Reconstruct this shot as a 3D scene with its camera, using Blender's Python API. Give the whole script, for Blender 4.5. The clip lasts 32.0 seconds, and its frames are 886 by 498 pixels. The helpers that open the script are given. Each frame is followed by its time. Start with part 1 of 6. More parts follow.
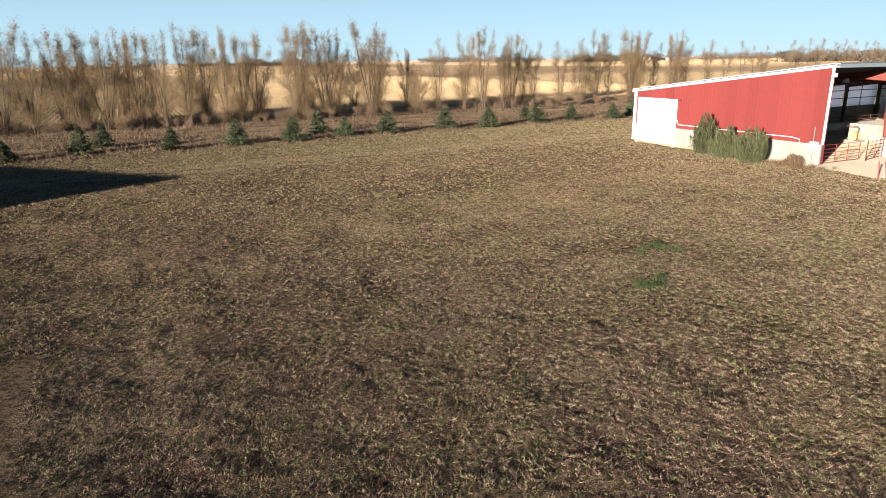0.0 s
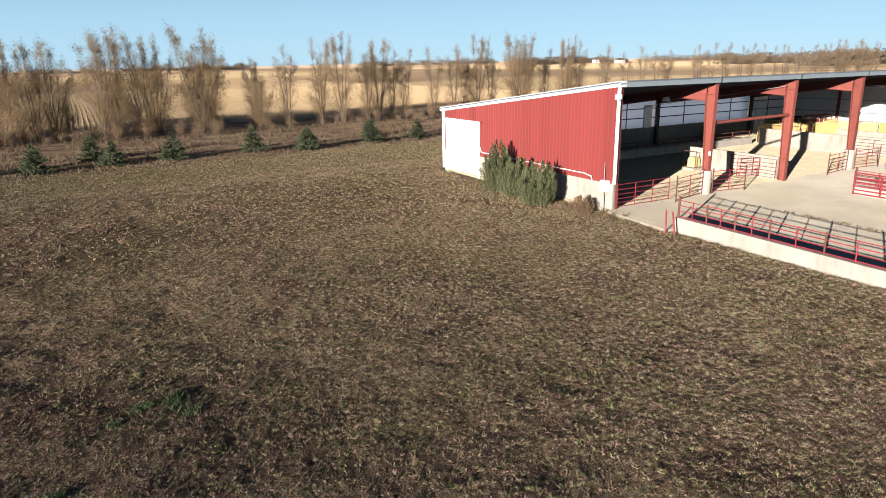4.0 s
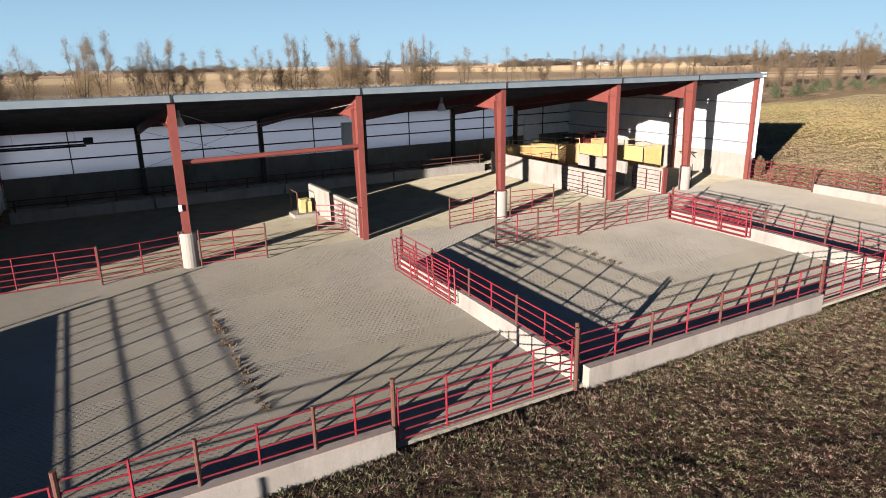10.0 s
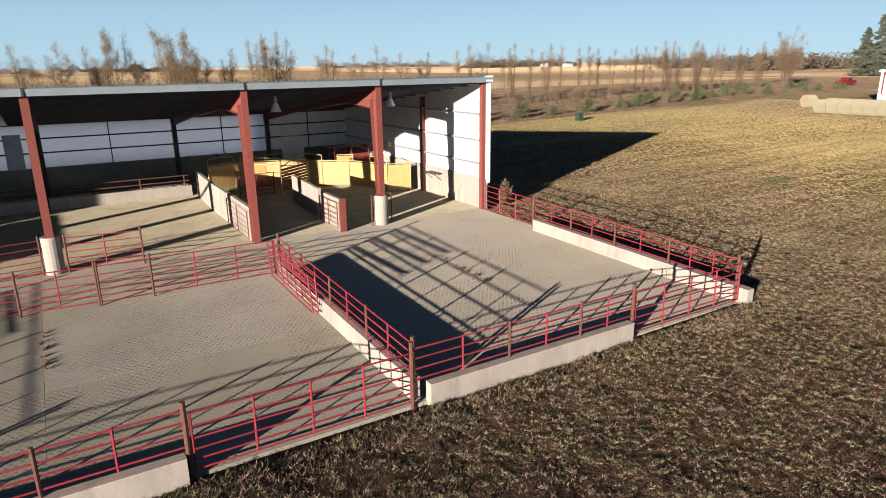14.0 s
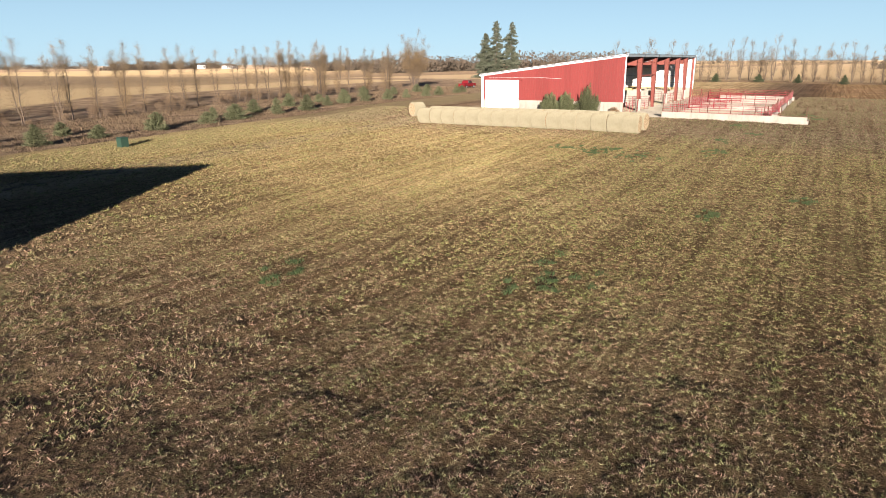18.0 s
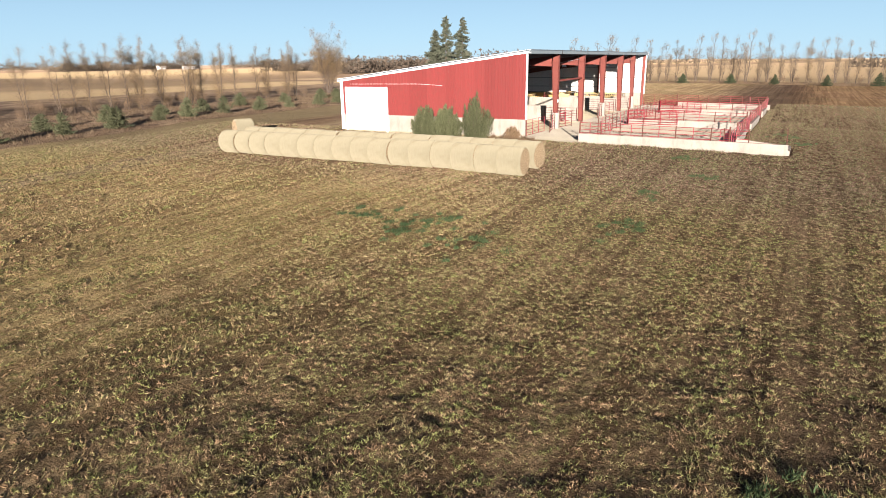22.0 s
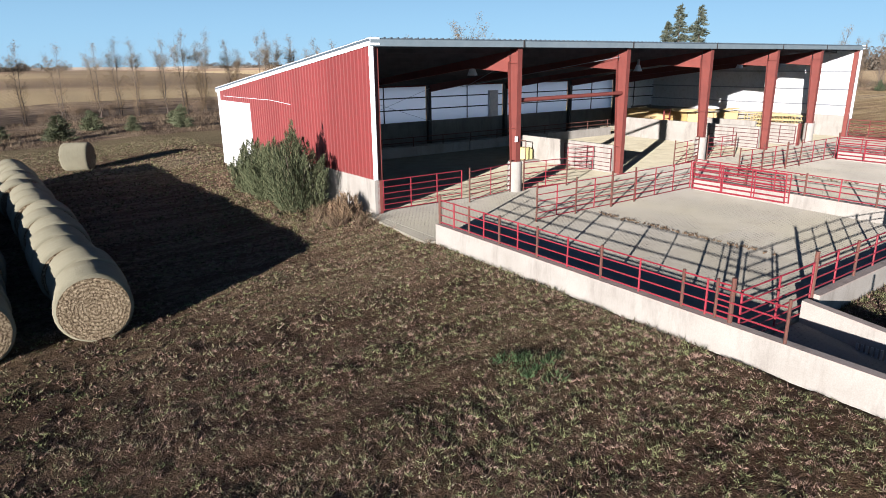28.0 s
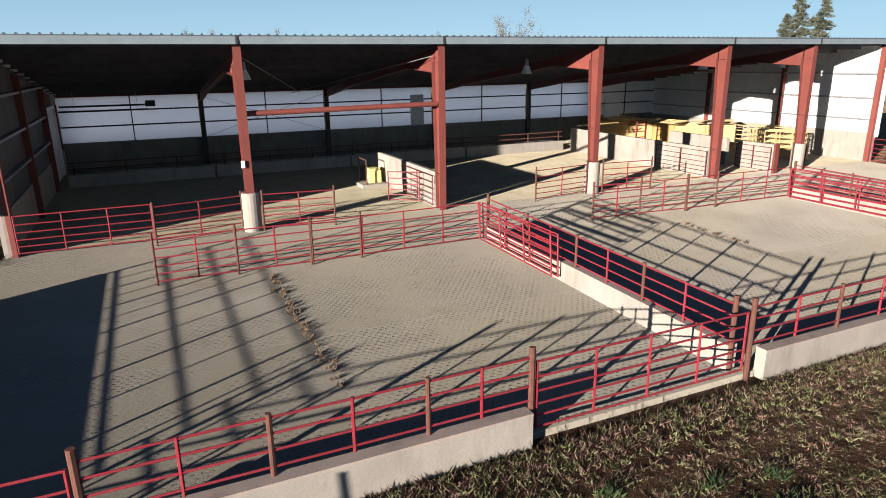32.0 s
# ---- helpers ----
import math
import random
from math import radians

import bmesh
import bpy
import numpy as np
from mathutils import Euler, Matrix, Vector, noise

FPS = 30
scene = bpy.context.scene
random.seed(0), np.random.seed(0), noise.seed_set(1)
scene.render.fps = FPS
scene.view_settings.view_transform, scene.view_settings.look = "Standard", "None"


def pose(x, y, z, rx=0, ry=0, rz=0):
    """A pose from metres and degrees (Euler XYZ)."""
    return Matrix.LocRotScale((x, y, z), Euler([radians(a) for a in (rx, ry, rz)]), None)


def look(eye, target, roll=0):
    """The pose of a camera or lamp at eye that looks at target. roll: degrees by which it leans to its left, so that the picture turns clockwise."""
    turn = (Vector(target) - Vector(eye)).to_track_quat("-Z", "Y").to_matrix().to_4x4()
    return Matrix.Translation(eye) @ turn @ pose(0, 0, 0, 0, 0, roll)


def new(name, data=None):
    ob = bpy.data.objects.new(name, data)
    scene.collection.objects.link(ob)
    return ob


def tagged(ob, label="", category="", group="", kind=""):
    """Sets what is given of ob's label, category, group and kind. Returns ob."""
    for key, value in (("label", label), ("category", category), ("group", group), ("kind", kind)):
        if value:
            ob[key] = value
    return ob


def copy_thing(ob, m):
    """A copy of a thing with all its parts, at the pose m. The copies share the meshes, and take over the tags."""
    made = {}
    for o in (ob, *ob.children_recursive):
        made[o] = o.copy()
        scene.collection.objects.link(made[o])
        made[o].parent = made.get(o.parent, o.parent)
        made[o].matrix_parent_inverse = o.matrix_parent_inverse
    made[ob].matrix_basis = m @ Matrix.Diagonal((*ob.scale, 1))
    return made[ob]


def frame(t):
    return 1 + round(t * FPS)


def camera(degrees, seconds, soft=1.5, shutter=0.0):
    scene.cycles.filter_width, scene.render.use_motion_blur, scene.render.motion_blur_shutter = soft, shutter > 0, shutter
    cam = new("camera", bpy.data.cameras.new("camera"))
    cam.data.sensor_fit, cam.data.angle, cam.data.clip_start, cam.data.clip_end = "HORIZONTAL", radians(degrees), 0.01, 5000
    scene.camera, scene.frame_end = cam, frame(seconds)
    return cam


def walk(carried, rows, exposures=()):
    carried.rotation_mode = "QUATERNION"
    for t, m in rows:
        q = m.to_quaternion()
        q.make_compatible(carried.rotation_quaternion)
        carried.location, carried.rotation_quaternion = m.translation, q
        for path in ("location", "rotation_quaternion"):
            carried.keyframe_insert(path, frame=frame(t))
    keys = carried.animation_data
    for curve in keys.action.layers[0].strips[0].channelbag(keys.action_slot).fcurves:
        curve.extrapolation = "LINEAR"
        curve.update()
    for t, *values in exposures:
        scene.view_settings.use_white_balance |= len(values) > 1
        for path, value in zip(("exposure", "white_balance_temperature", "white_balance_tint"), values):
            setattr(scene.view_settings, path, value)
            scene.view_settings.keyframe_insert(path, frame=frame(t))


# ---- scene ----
SKY, SUN, EXPOSE = 0.022, 5.0, 1.36
cam = camera(69.5, 32.0, soft=0.9)
PATH = [
    (0, (-43.128, -28.073, 7.416), (-42.282, -26.353, 6.847), -0.8),
    (0.5, (-40.83, -27.867, 7.375), (-39.934, -26.171, 6.809), -0.8),
    (1, (-38.512, -27.58, 7.395), (-37.588, -25.898, 6.832), -0.8),
    (1.5, (-36.186, -27.134, 7.446), (-35.251, -25.458, 6.885), -0.9),
    (2, (-33.984, -26.595, 7.534), (-33.039, -24.924, 6.973), -0.8),
    (2.5, (-31.901, -26.098, 7.632), (-30.95, -24.43, 7.071), -0.9),
    (3, (-29.727, -25.66, 7.741), (-28.774, -23.995, 7.176), -0.8),
    (3.5, (-27.38, -25.395, 7.868), (-26.433, -23.725, 7.305), -1.0),
    (5.5, (-17.774, -24.704, 8.107), (-16.833, -23.031, 7.543), -1.1),
    (6, (-15.32, -24.666, 8.081), (-14.378, -22.994, 7.518), -1.0),
    (6.5, (-12.883, -24.784, 8.127), (-11.944, -23.11, 7.563), -1.1),
    (7, (-10.432, -24.882, 8.101), (-9.492, -23.208, 7.541), -1.1),
    (7.5, (-7.954, -25.072, 8.106), (-7.014, -23.399, 7.544), -1.1),
    (8, (-5.477, -25.357, 8.157), (-4.54, -23.684, 7.59), -1.0),
    (8.5, (-2.968, -25.666, 8.074), (-2.034, -23.99, 7.509), -1.1),
    (9, (-0.5, -25.951, 7.917), (0.436, -24.274, 7.357), -1.0),
    (9.5, (2.013, -26.288, 7.805), (2.947, -24.61, 7.247), -1.1),
    (10, (4.427, -26.558, 7.744), (5.365, -24.882, 7.186), -1.1),
    (10.5, (6.832, -26.87, 7.698), (7.771, -25.195, 7.139), -1.0),
    (11, (9.206, -27.117, 7.636), (10.146, -25.443, 7.075), -0.9),
    (11.5, (11.668, -27.4, 7.63), (12.604, -25.724, 7.069), -1.0),
    (12, (14.043, -27.594, 7.597), (14.977, -25.917, 7.036), -1.0),
    (12.5, (16.338, -27.642, 7.545), (17.276, -25.967, 6.987), -0.8),
    (13, (18.593, -27.518, 7.481), (19.542, -25.848, 6.924), -0.8),
    (13.5, (21.016, -27.404, 7.492), (21.964, -25.734, 6.932), -1.0),
    (14, (23.385, -27.162, 7.441), (24.385, -25.522, 6.884), -0.7),
    (14.5, (25.832, -26.837, 7.44), (26.946, -25.275, 6.875), -1.5),
    (15, (28.345, -26.313, 7.447), (29.584, -24.845, 6.889), -0.8),
    (15.5, (30.922, -25.63, 7.45), (32.27, -24.264, 6.889), -0.8),
    (17.5, (42.667, -21.682, 7.41), (44.296, -20.665, 6.852), -0.8),
    (18, (45.614, -20.768, 7.442), (47.263, -19.785, 6.881), -0.5),
    (18.5, (48.603, -19.979, 7.477), (50.262, -19.015, 6.915), -0.4),
    (19, (51.572, -19.452, 7.589), (53.234, -18.489, 7.032), -1.1),
    (19.5, (54.792, -19.353, 7.637), (56.456, -18.393, 7.078), -1.0),
    (20, (58.25, -19.255, 7.587), (59.916, -18.302, 7.027), -0.9),
    (20.5, (61.801, -19.271, 7.538), (63.471, -18.324, 6.975), -0.7),
    (21, (65.431, -19.376, 7.485), (67.104, -18.436, 6.921), -0.5),
    (21.5, (69.106, -19.518, 7.428), (70.781, -18.581, 6.864), -0.4),
    (22, (72.793, -19.626, 7.368), (74.467, -18.688, 6.805), -0.7),
    (22.5, (76.488, -19.648, 7.306), (78.163, -18.71, 6.742), -0.5),
    (23, (80.175, -19.606, 7.252), (81.847, -18.663, 6.69), -0.6),
    (23.5, (83.836, -19.577, 7.21), (85.506, -18.631, 6.648), -0.5),
    (24, (87.423, -19.673, 7.181), (89.092, -18.724, 6.621), -0.8),
    (24.5, (90.869, -19.933, 7.158), (92.54, -18.987, 6.6), -0.6),
    (25, (94.138, -20.294, 7.147), (95.798, -19.328, 6.589), -0.5),
    (25.5, (97.021, -20.639, 7.149), (98.634, -19.597, 6.588), -0.4),
    (27.5, (106.851, -21.76, 7.233), (108.037, -20.25, 6.674), -0.7),
    (28, (109.057, -21.943, 7.272), (110.191, -20.394, 6.712), -0.6),
    (28.5, (111.184, -22.075, 7.307), (112.286, -20.502, 6.748), -0.7),
    (29, (113.318, -22.22, 7.327), (114.402, -20.635, 6.769), -0.6),
    (29.5, (115.484, -22.396, 7.338), (116.554, -20.801, 6.78), -0.6),
    (30, (117.664, -22.6, 7.329), (118.723, -20.997, 6.77), -0.7),
    (30.5, (119.852, -22.822, 7.315), (120.857, -21.186, 6.755), -0.7),
    (31, (122.046, -23.039, 7.302), (122.978, -21.361, 6.742), -0.6),
    (31.5, (124.28, -23.227, 7.291), (125.139, -21.511, 6.729), -0.7),
    (32, (126.503, -23.403, 7.239), (127.296, -21.655, 6.677), -0.7),
]
walk(cam, [(t, look(eye, target, roll)) for t, eye, target, roll in PATH], exposures=[(0, EXPOSE + 0.28, 6850, 15), (6, EXPOSE + 0.05, 6300, 15), (9, EXPOSE, 6250, 16), (12, EXPOSE, 6650, 18), (15, EXPOSE, 6750, 17), (19, EXPOSE + 0.19, 6800, 17), (25, EXPOSE + 0.05, 6150, 18), (28, EXPOSE - 0.05, 5800, 14), (32, EXPOSE, 6450, 15)])

# ---- light: low sun, clear sky ----
SUN_AZ = (0.887, 0.462)
SUN_EL = radians(9.4)
world = bpy.data.worlds.new("sky")
scene.world = world
world.use_nodes = True
wn = world.node_tree
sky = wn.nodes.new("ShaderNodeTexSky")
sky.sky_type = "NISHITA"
sky.sun_disc = False
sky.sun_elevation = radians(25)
sky.sun_rotation = math.atan2(-SUN_AZ[0], -SUN_AZ[1])
sky.altitude = 600
sky.air_density = 0.75
sky.dust_density = 0.05
sky.ozone_density = 4.2
wn.nodes["Background"].inputs[1].default_value = SKY
haze = wn.nodes.new("ShaderNodeMix")
haze.data_type = "RGBA"
where = wn.nodes.new("ShaderNodeTexCoord")
split = wn.nodes.new("ShaderNodeSeparateXYZ")
low = wn.nodes.new("ShaderNodeMapRange")
low.interpolation_type = "SMOOTHSTEP"
low.inputs[1].default_value, low.inputs[2].default_value = 0.0, 0.33
low.inputs[3].default_value, low.inputs[4].default_value = 0.7, 0.0
wn.links.new(where.outputs["Generated"], split.inputs[0])
wn.links.new(split.outputs[2], low.inputs[0])
wn.links.new(low.outputs[0], haze.inputs[0])
haze.inputs[7].default_value = (8.7, 14.5, 17.8, 1.0)
wn.links.new(sky.outputs[0], haze.inputs[6])
wn.links.new(haze.outputs[2], wn.nodes["Background"].inputs[0])
sun = new("sun", bpy.data.lights.new("sun", "SUN"))
sun.data.energy = SUN
sun.data.angle = radians(0.53)
sun.data.color = (1.0, 0.90, 0.77)
sun.matrix_world = look((0, 0, 60), (SUN_AZ[0] * 10, SUN_AZ[1] * 10, 60 - 10 * math.tan(SUN_EL)))


# added area lamps outside the two translucent back walls, brightening them beyond the sky
for bx, by, bz in ((0.0, 0.0, 0.0), (121.95, 0.09, 1.37)):
    lamp = new("sky_light", bpy.data.lights.new("sky_light", "AREA"))
    lamp.data.shape = "RECTANGLE"
    lamp.data.size, lamp.data.size_y = 35.0, 2.4
    lamp.data.energy = 26.0
    lamp.data.color = (0.92, 0.96, 1.0)
    lamp.matrix_world = pose(bx + 18.2, by + 18.9, bz + 3.0, -90)


# ---- materials ----
class Net:
    """Short writing for a node material."""

    def __init__(self, name, rough=0.8, metal=0.0, spec=0.3):
        self.m = bpy.data.materials.new(name)
        self.m.use_nodes = True
        self.t = self.m.node_tree
        self.b = self.t.nodes["Principled BSDF"]
        self.b.inputs["Roughness"].default_value = rough
        self.b.inputs["Metallic"].default_value = metal
        self.b.inputs["Specular IOR Level"].default_value = spec
        self.b.inputs["Diffuse Roughness"].default_value = 1.0 if spec <= 0.15 else 0.0
        self.co = self.node("ShaderNodeTexCoord").outputs["Object"]

    def node(self, kind):
        return self.t.nodes.new(kind)

    def put(self, socket, v):
        if hasattr(v, "is_linked"):
            self.t.links.new(v, socket)
        else:
            socket.default_value = (*v, 1.0) if isinstance(v, tuple) and len(v) == 3 and socket.type == "RGBA" else v

    def stretch(self, sx, sy, sz, vec=None):
        n = self.node("ShaderNodeMapping")
        self.put(n.inputs[0], vec or self.co)
        n.inputs["Scale"].default_value = (sx, sy, sz)
        return n.outputs[0]

    def noise(self, scale, detail=4.0, rough=0.6, vec=None):
        n = self.node("ShaderNodeTexNoise")
        self.put(n.inputs["Vector"], vec or self.co)
        n.inputs["Scale"].default_value = scale
        n.inputs["Detail"].default_value = detail
        n.inputs["Roughness"].default_value = rough
        return n.outputs["Fac"]

    def ramp(self, fac, *stops):
        n = self.node("ShaderNodeValToRGB")
        self.put(n.inputs[0], fac)
        e = n.color_ramp.elements
        while len(e) < len(stops):
            e.new(0.5)
        for el, (p, c) in zip(e, stops):
            el.position = p
            el.color = (*c, 1) if isinstance(c, tuple) else (c, c, c, 1)
        return n.outputs[0]

    def mix(self, fac, a, b, how="MIX"):
        n = self.node("ShaderNodeMix")
        n.data_type, n.blend_type = "RGBA", how
        self.put(n.inputs[0], fac)
        self.put(n.inputs[6], a)
        self.put(n.inputs[7], b)
        return n.outputs[2]

    def math(self, op, a, b=0.0, c=0.0):
        n = self.node("ShaderNodeMath")
        n.operation = op
        for i, v in enumerate((a, b, c)):
            self.put(n.inputs[i], v)
        return n.outputs[0]

    def axes(self, vec=None):
        n = self.node("ShaderNodeSeparateXYZ")
        self.put(n.inputs[0], vec or self.co)
        return n.outputs

    def step(self, v, lo, hi):
        n = self.node("ShaderNodeMapRange")
        n.interpolation_type = "SMOOTHSTEP"
        self.put(n.inputs[0], v)
        n.inputs[1].default_value, n.inputs[2].default_value = lo, hi
        return n.outputs[0]

    def bump(self, height, strength=0.4, dist=0.02):
        n = self.node("ShaderNodeBump")
        n.inputs["Strength"].default_value = strength
        n.inputs["Distance"].default_value = dist
        self.put(n.inputs["Height"], height)
        self.t.links.new(n.outputs[0], self.b.inputs["Normal"])

    def colour(self, v):
        self.put(self.b.inputs["Base Color"], v)
        return self


def worn(name, c1, c2, scale=3.0, rough=0.7, metal=0.0, fine=60.0, bump=0.2, dirt=None, vary=0.12, spec=0.3):
    """A surface of two tones at a large scale, a fine grain, stains and a shift from piece to piece."""
    n = Net(name, rough, metal, spec)
    base = n.mix(n.ramp(n.noise(scale, 5), (0.35, 0.0), (0.65, 1.0)), c1, c2)
    grain = n.noise(fine, 3)
    base = n.mix(0.35, base, n.mix(grain, (0.25, 0.25, 0.25), (0.8, 0.8, 0.8)), "OVERLAY")
    if dirt:
        spots = n.ramp(n.noise(scale * 2.7, 8, 0.72), (0.52, 0.0), (0.68, 1.0))
        base = n.mix(n.math("MULTIPLY", spots, 0.75), base, dirt)
    rnd = n.node("ShaderNodeObjectInfo").outputs["Random"]
    hsv = n.node("ShaderNodeHueSaturation")
    n.put(hsv.inputs["Value"], n.math("MULTIPLY_ADD", rnd, 2 * vary, 1 - vary))
    n.put(hsv.inputs["Color"], base)
    n.colour(hsv.outputs[0])
    if bump:
        n.bump(grain, bump, 0.004)
    return n.m


RED = worn("red_painted_steel", (0.185, 0.033, 0.032), (0.162, 0.034, 0.032), 4, 0.5, dirt=(0.13, 0.04, 0.032), vary=0.1)
# shade coloured in: darkened liner for the sunless inside of the west wall
SHADED_LINER = worn("grey_liner_steel", (0.12, 0.12, 0.127), (0.09, 0.093, 0.1), 1.2, 0.6, dirt=(0.06, 0.06, 0.06), vary=0.08)
CREAM = worn("faded_yellow_tube", (0.46, 0.36, 0.18), (0.38, 0.29, 0.14), 3, 0.55, dirt=(0.26, 0.18, 0.1))
PIPE_RED = worn("red_painted_pipe", (0.25, 0.020, 0.036), (0.19, 0.026, 0.034), 6, 0.45, dirt=(0.24, 0.06, 0.05), vary=0.14)
OLD_RED = worn("old_maroon_pipe", (0.13, 0.022, 0.026), (0.09, 0.02, 0.022), 6, 0.6, dirt=(0.07, 0.03, 0.025))
RUST = worn("rusty_pipe", (0.13, 0.05, 0.035), (0.08, 0.04, 0.03), 8, 0.8, dirt=(0.05, 0.03, 0.03))
FRAME_RED = worn("red_oxide_frame", (0.19, 0.052, 0.041), (0.155, 0.044, 0.036), 2, 0.6, dirt=(0.16, 0.06, 0.05))
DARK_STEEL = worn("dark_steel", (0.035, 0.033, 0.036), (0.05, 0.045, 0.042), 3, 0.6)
GALV = worn("galvanised_steel", (0.42, 0.44, 0.46), (0.34, 0.36, 0.38), 5, 0.45, 0.6)
WHITE = worn("white_painted_steel", (0.80, 0.80, 0.79), (0.74, 0.74, 0.73), 1.5, 0.5, dirt=(0.55, 0.53, 0.48), vary=0.03)
TRIM = worn("white_trim", (0.82, 0.83, 0.84), (0.74, 0.76, 0.78), 2, 0.4, vary=0.02)
YELLOW = worn("yellow_painted_steel", (0.46, 0.31, 0.12), (0.40, 0.265, 0.11), 2, 0.5, dirt=(0.33, 0.2, 0.09))
TANK = worn("yellow_plastic", (0.56, 0.50, 0.22), (0.50, 0.44, 0.2), 2, 0.5, dirt=(0.5, 0.42, 0.18))
GREEN_BOX = worn("green_enamel", (0.02, 0.05, 0.035), (0.025, 0.055, 0.04), 3, 0.5)
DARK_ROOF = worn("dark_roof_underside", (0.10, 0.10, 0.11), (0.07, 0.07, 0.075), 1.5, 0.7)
ROOF_TOP = worn("grey_roof_sheet", (0.10, 0.13, 0.15), (0.08, 0.10, 0.12), 2, 0.5, 0.2)
FASCIA = worn("pale_fascia", (0.19, 0.235, 0.26), (0.16, 0.205, 0.23), 2, 0.4, vary=0.03)
RUBBER = worn("black_rubber", (0.02, 0.02, 0.02), (0.03, 0.03, 0.03), 4, 0.8)
MAROON = worn("maroon_car_paint", (0.16, 0.012, 0.016), (0.14, 0.012, 0.016), 2, 0.25, bump=0.0)
GLASS = worn("dark_window_glass", (0.02, 0.022, 0.025), (0.03, 0.03, 0.03), 2, 0.1, bump=0.0, spec=0.6)
HOUSE_WHITE = worn("white_house_paint", (0.75, 0.75, 0.73), (0.7, 0.7, 0.68), 1, 0.7)
HOUSE_ROOF = worn("shingle_roof", (0.12, 0.10, 0.09), (0.10, 0.09, 0.08), 3, 0.9)
BARK = worn("grey_brown_bark", (0.125, 0.098, 0.078), (0.08, 0.063, 0.051), 6, 0.95, bump=0.5)


def concrete(name, c1, c2, stain, streak=True, spec=0.2):
    n = Net(name, 0.88, spec=spec)
    base = n.mix(n.ramp(n.noise(0.9, 6), (0.35, 0.0), (0.68, 1.0)), c1, c2)
    fine = n.noise(35, 5)
    base = n.mix(0.4, base, n.mix(fine, (0.2, 0.2, 0.2), (0.85, 0.85, 0.85)), "OVERLAY")
    marks = n.noise(1.0, 7, 0.7, n.stretch(2.2, 2.2, 0.5) if streak else None)
    base = n.mix(n.math("MULTIPLY", n.ramp(marks, (0.5, 0.0), (0.7, 1.0)), 0.6), base, stain)
    n.colour(base)
    n.bump(fine, 0.35, 0.008)
    return n.m


CONCRETE = concrete("cast_concrete", (0.325, 0.305, 0.272), (0.27, 0.25, 0.22), (0.175, 0.157, 0.137))
OLD_CONCRETE = concrete("worn_concrete_cap", (0.36, 0.30, 0.26), (0.30, 0.26, 0.23), (0.18, 0.15, 0.13))


def stamped(name, tone=1.0):
    """Yard slab: brushed concrete, in places pressed with rows of short hoof grips, with manure stains; each panel a little different."""
    n = Net(name, 0.95, spec=0.1)
    k = lambda r, g, b_: (r * tone, g * tone, b_ * tone)
    rnd = n.node("ShaderNodeObjectInfo").outputs["Random"]
    base = n.mix(n.ramp(n.noise(0.35, 7, 0.65), (0.34, 0.0), (0.66, 1.0)), k(0.203, 0.190, 0.163), k(0.266, 0.251, 0.214))
    tan = n.ramp(n.noise(0.13, 5), (0.42, 0.0), (0.66, 1.0))
    base = n.mix(n.math("MULTIPLY", tan, 0.7), base, k(0.243, 0.225, 0.168))
    film = n.ramp(n.noise(0.7, 8, 0.7), (0.5, 0.0), (0.72, 0.55))
    base = n.mix(film, base, k(0.175, 0.152, 0.120))
    x, y, _ = n.axes()
    wob = n.math("MULTIPLY", n.math("SUBTRACT", n.noise(5, 3), 0.5), 0.10)
    v = n.math("DIVIDE", n.math("ADD", y, wob), 0.115)
    row = n.math("FLOOR", v)
    u = n.math("FRACT", n.math("ADD", n.math("DIVIDE", n.math("ADD", x, wob), 0.17), n.math("MULTIPLY", row, 0.5)))
    du = n.math("ABSOLUTE", n.math("SUBTRACT", u, 0.5))
    dv = n.math("ABSOLUTE", n.math("SUBTRACT", n.math("FRACT", v), 0.5))
    grip = n.math("MULTIPLY", n.math("SUBTRACT", 1.0, n.step(du, 0.16, 0.30)), n.math("SUBTRACT", 1.0, n.step(dv, 0.06, 0.2)))
    worn_off = n.math("ADD", n.noise(0.45, 5, 0.65), n.math("MULTIPLY_ADD", rnd, 0.16, -0.08))
    fade = n.ramp(worn_off, (0.42, 0.1), (0.58, 1.0))
    fade = n.math("MULTIPLY", fade, n.ramp(n.noise(3.0, 3, 0.6), (0.36, 0.3), (0.55, 1.0)))
    fine = n.noise(28, 5)
    base = n.mix(n.math("MULTIPLY", n.math("MULTIPLY", grip, fade), 0.5), base, k(0.06, 0.053, 0.047))
    base = n.mix(0.4, base, n.mix(fine, (0.2, 0.2, 0.2), (0.82, 0.82, 0.82)), "OVERLAY")
    hsv = n.node("ShaderNodeHueSaturation")
    n.put(hsv.inputs["Value"], n.math("MULTIPLY_ADD", rnd, 0.14, 0.93))
    n.put(hsv.inputs["Color"], base)
    n.colour(hsv.outputs[0])
    n.bump(n.math("SUBTRACT", n.math("MULTIPLY", fine, 0.3), n.math("MULTIPLY", grip, fade)), 0.7, 0.02)
    return n.m


SLAB = stamped("stamped_yard_concrete")
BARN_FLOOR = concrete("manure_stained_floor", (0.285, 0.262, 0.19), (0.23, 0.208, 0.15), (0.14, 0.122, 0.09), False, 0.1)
# stained concrete, its base colour lowered to imitate the shade indoors
DARK_CONCRETE = concrete("dirty_concrete", (0.20, 0.19, 0.17), (0.15, 0.14, 0.125), (0.085, 0.078, 0.07))


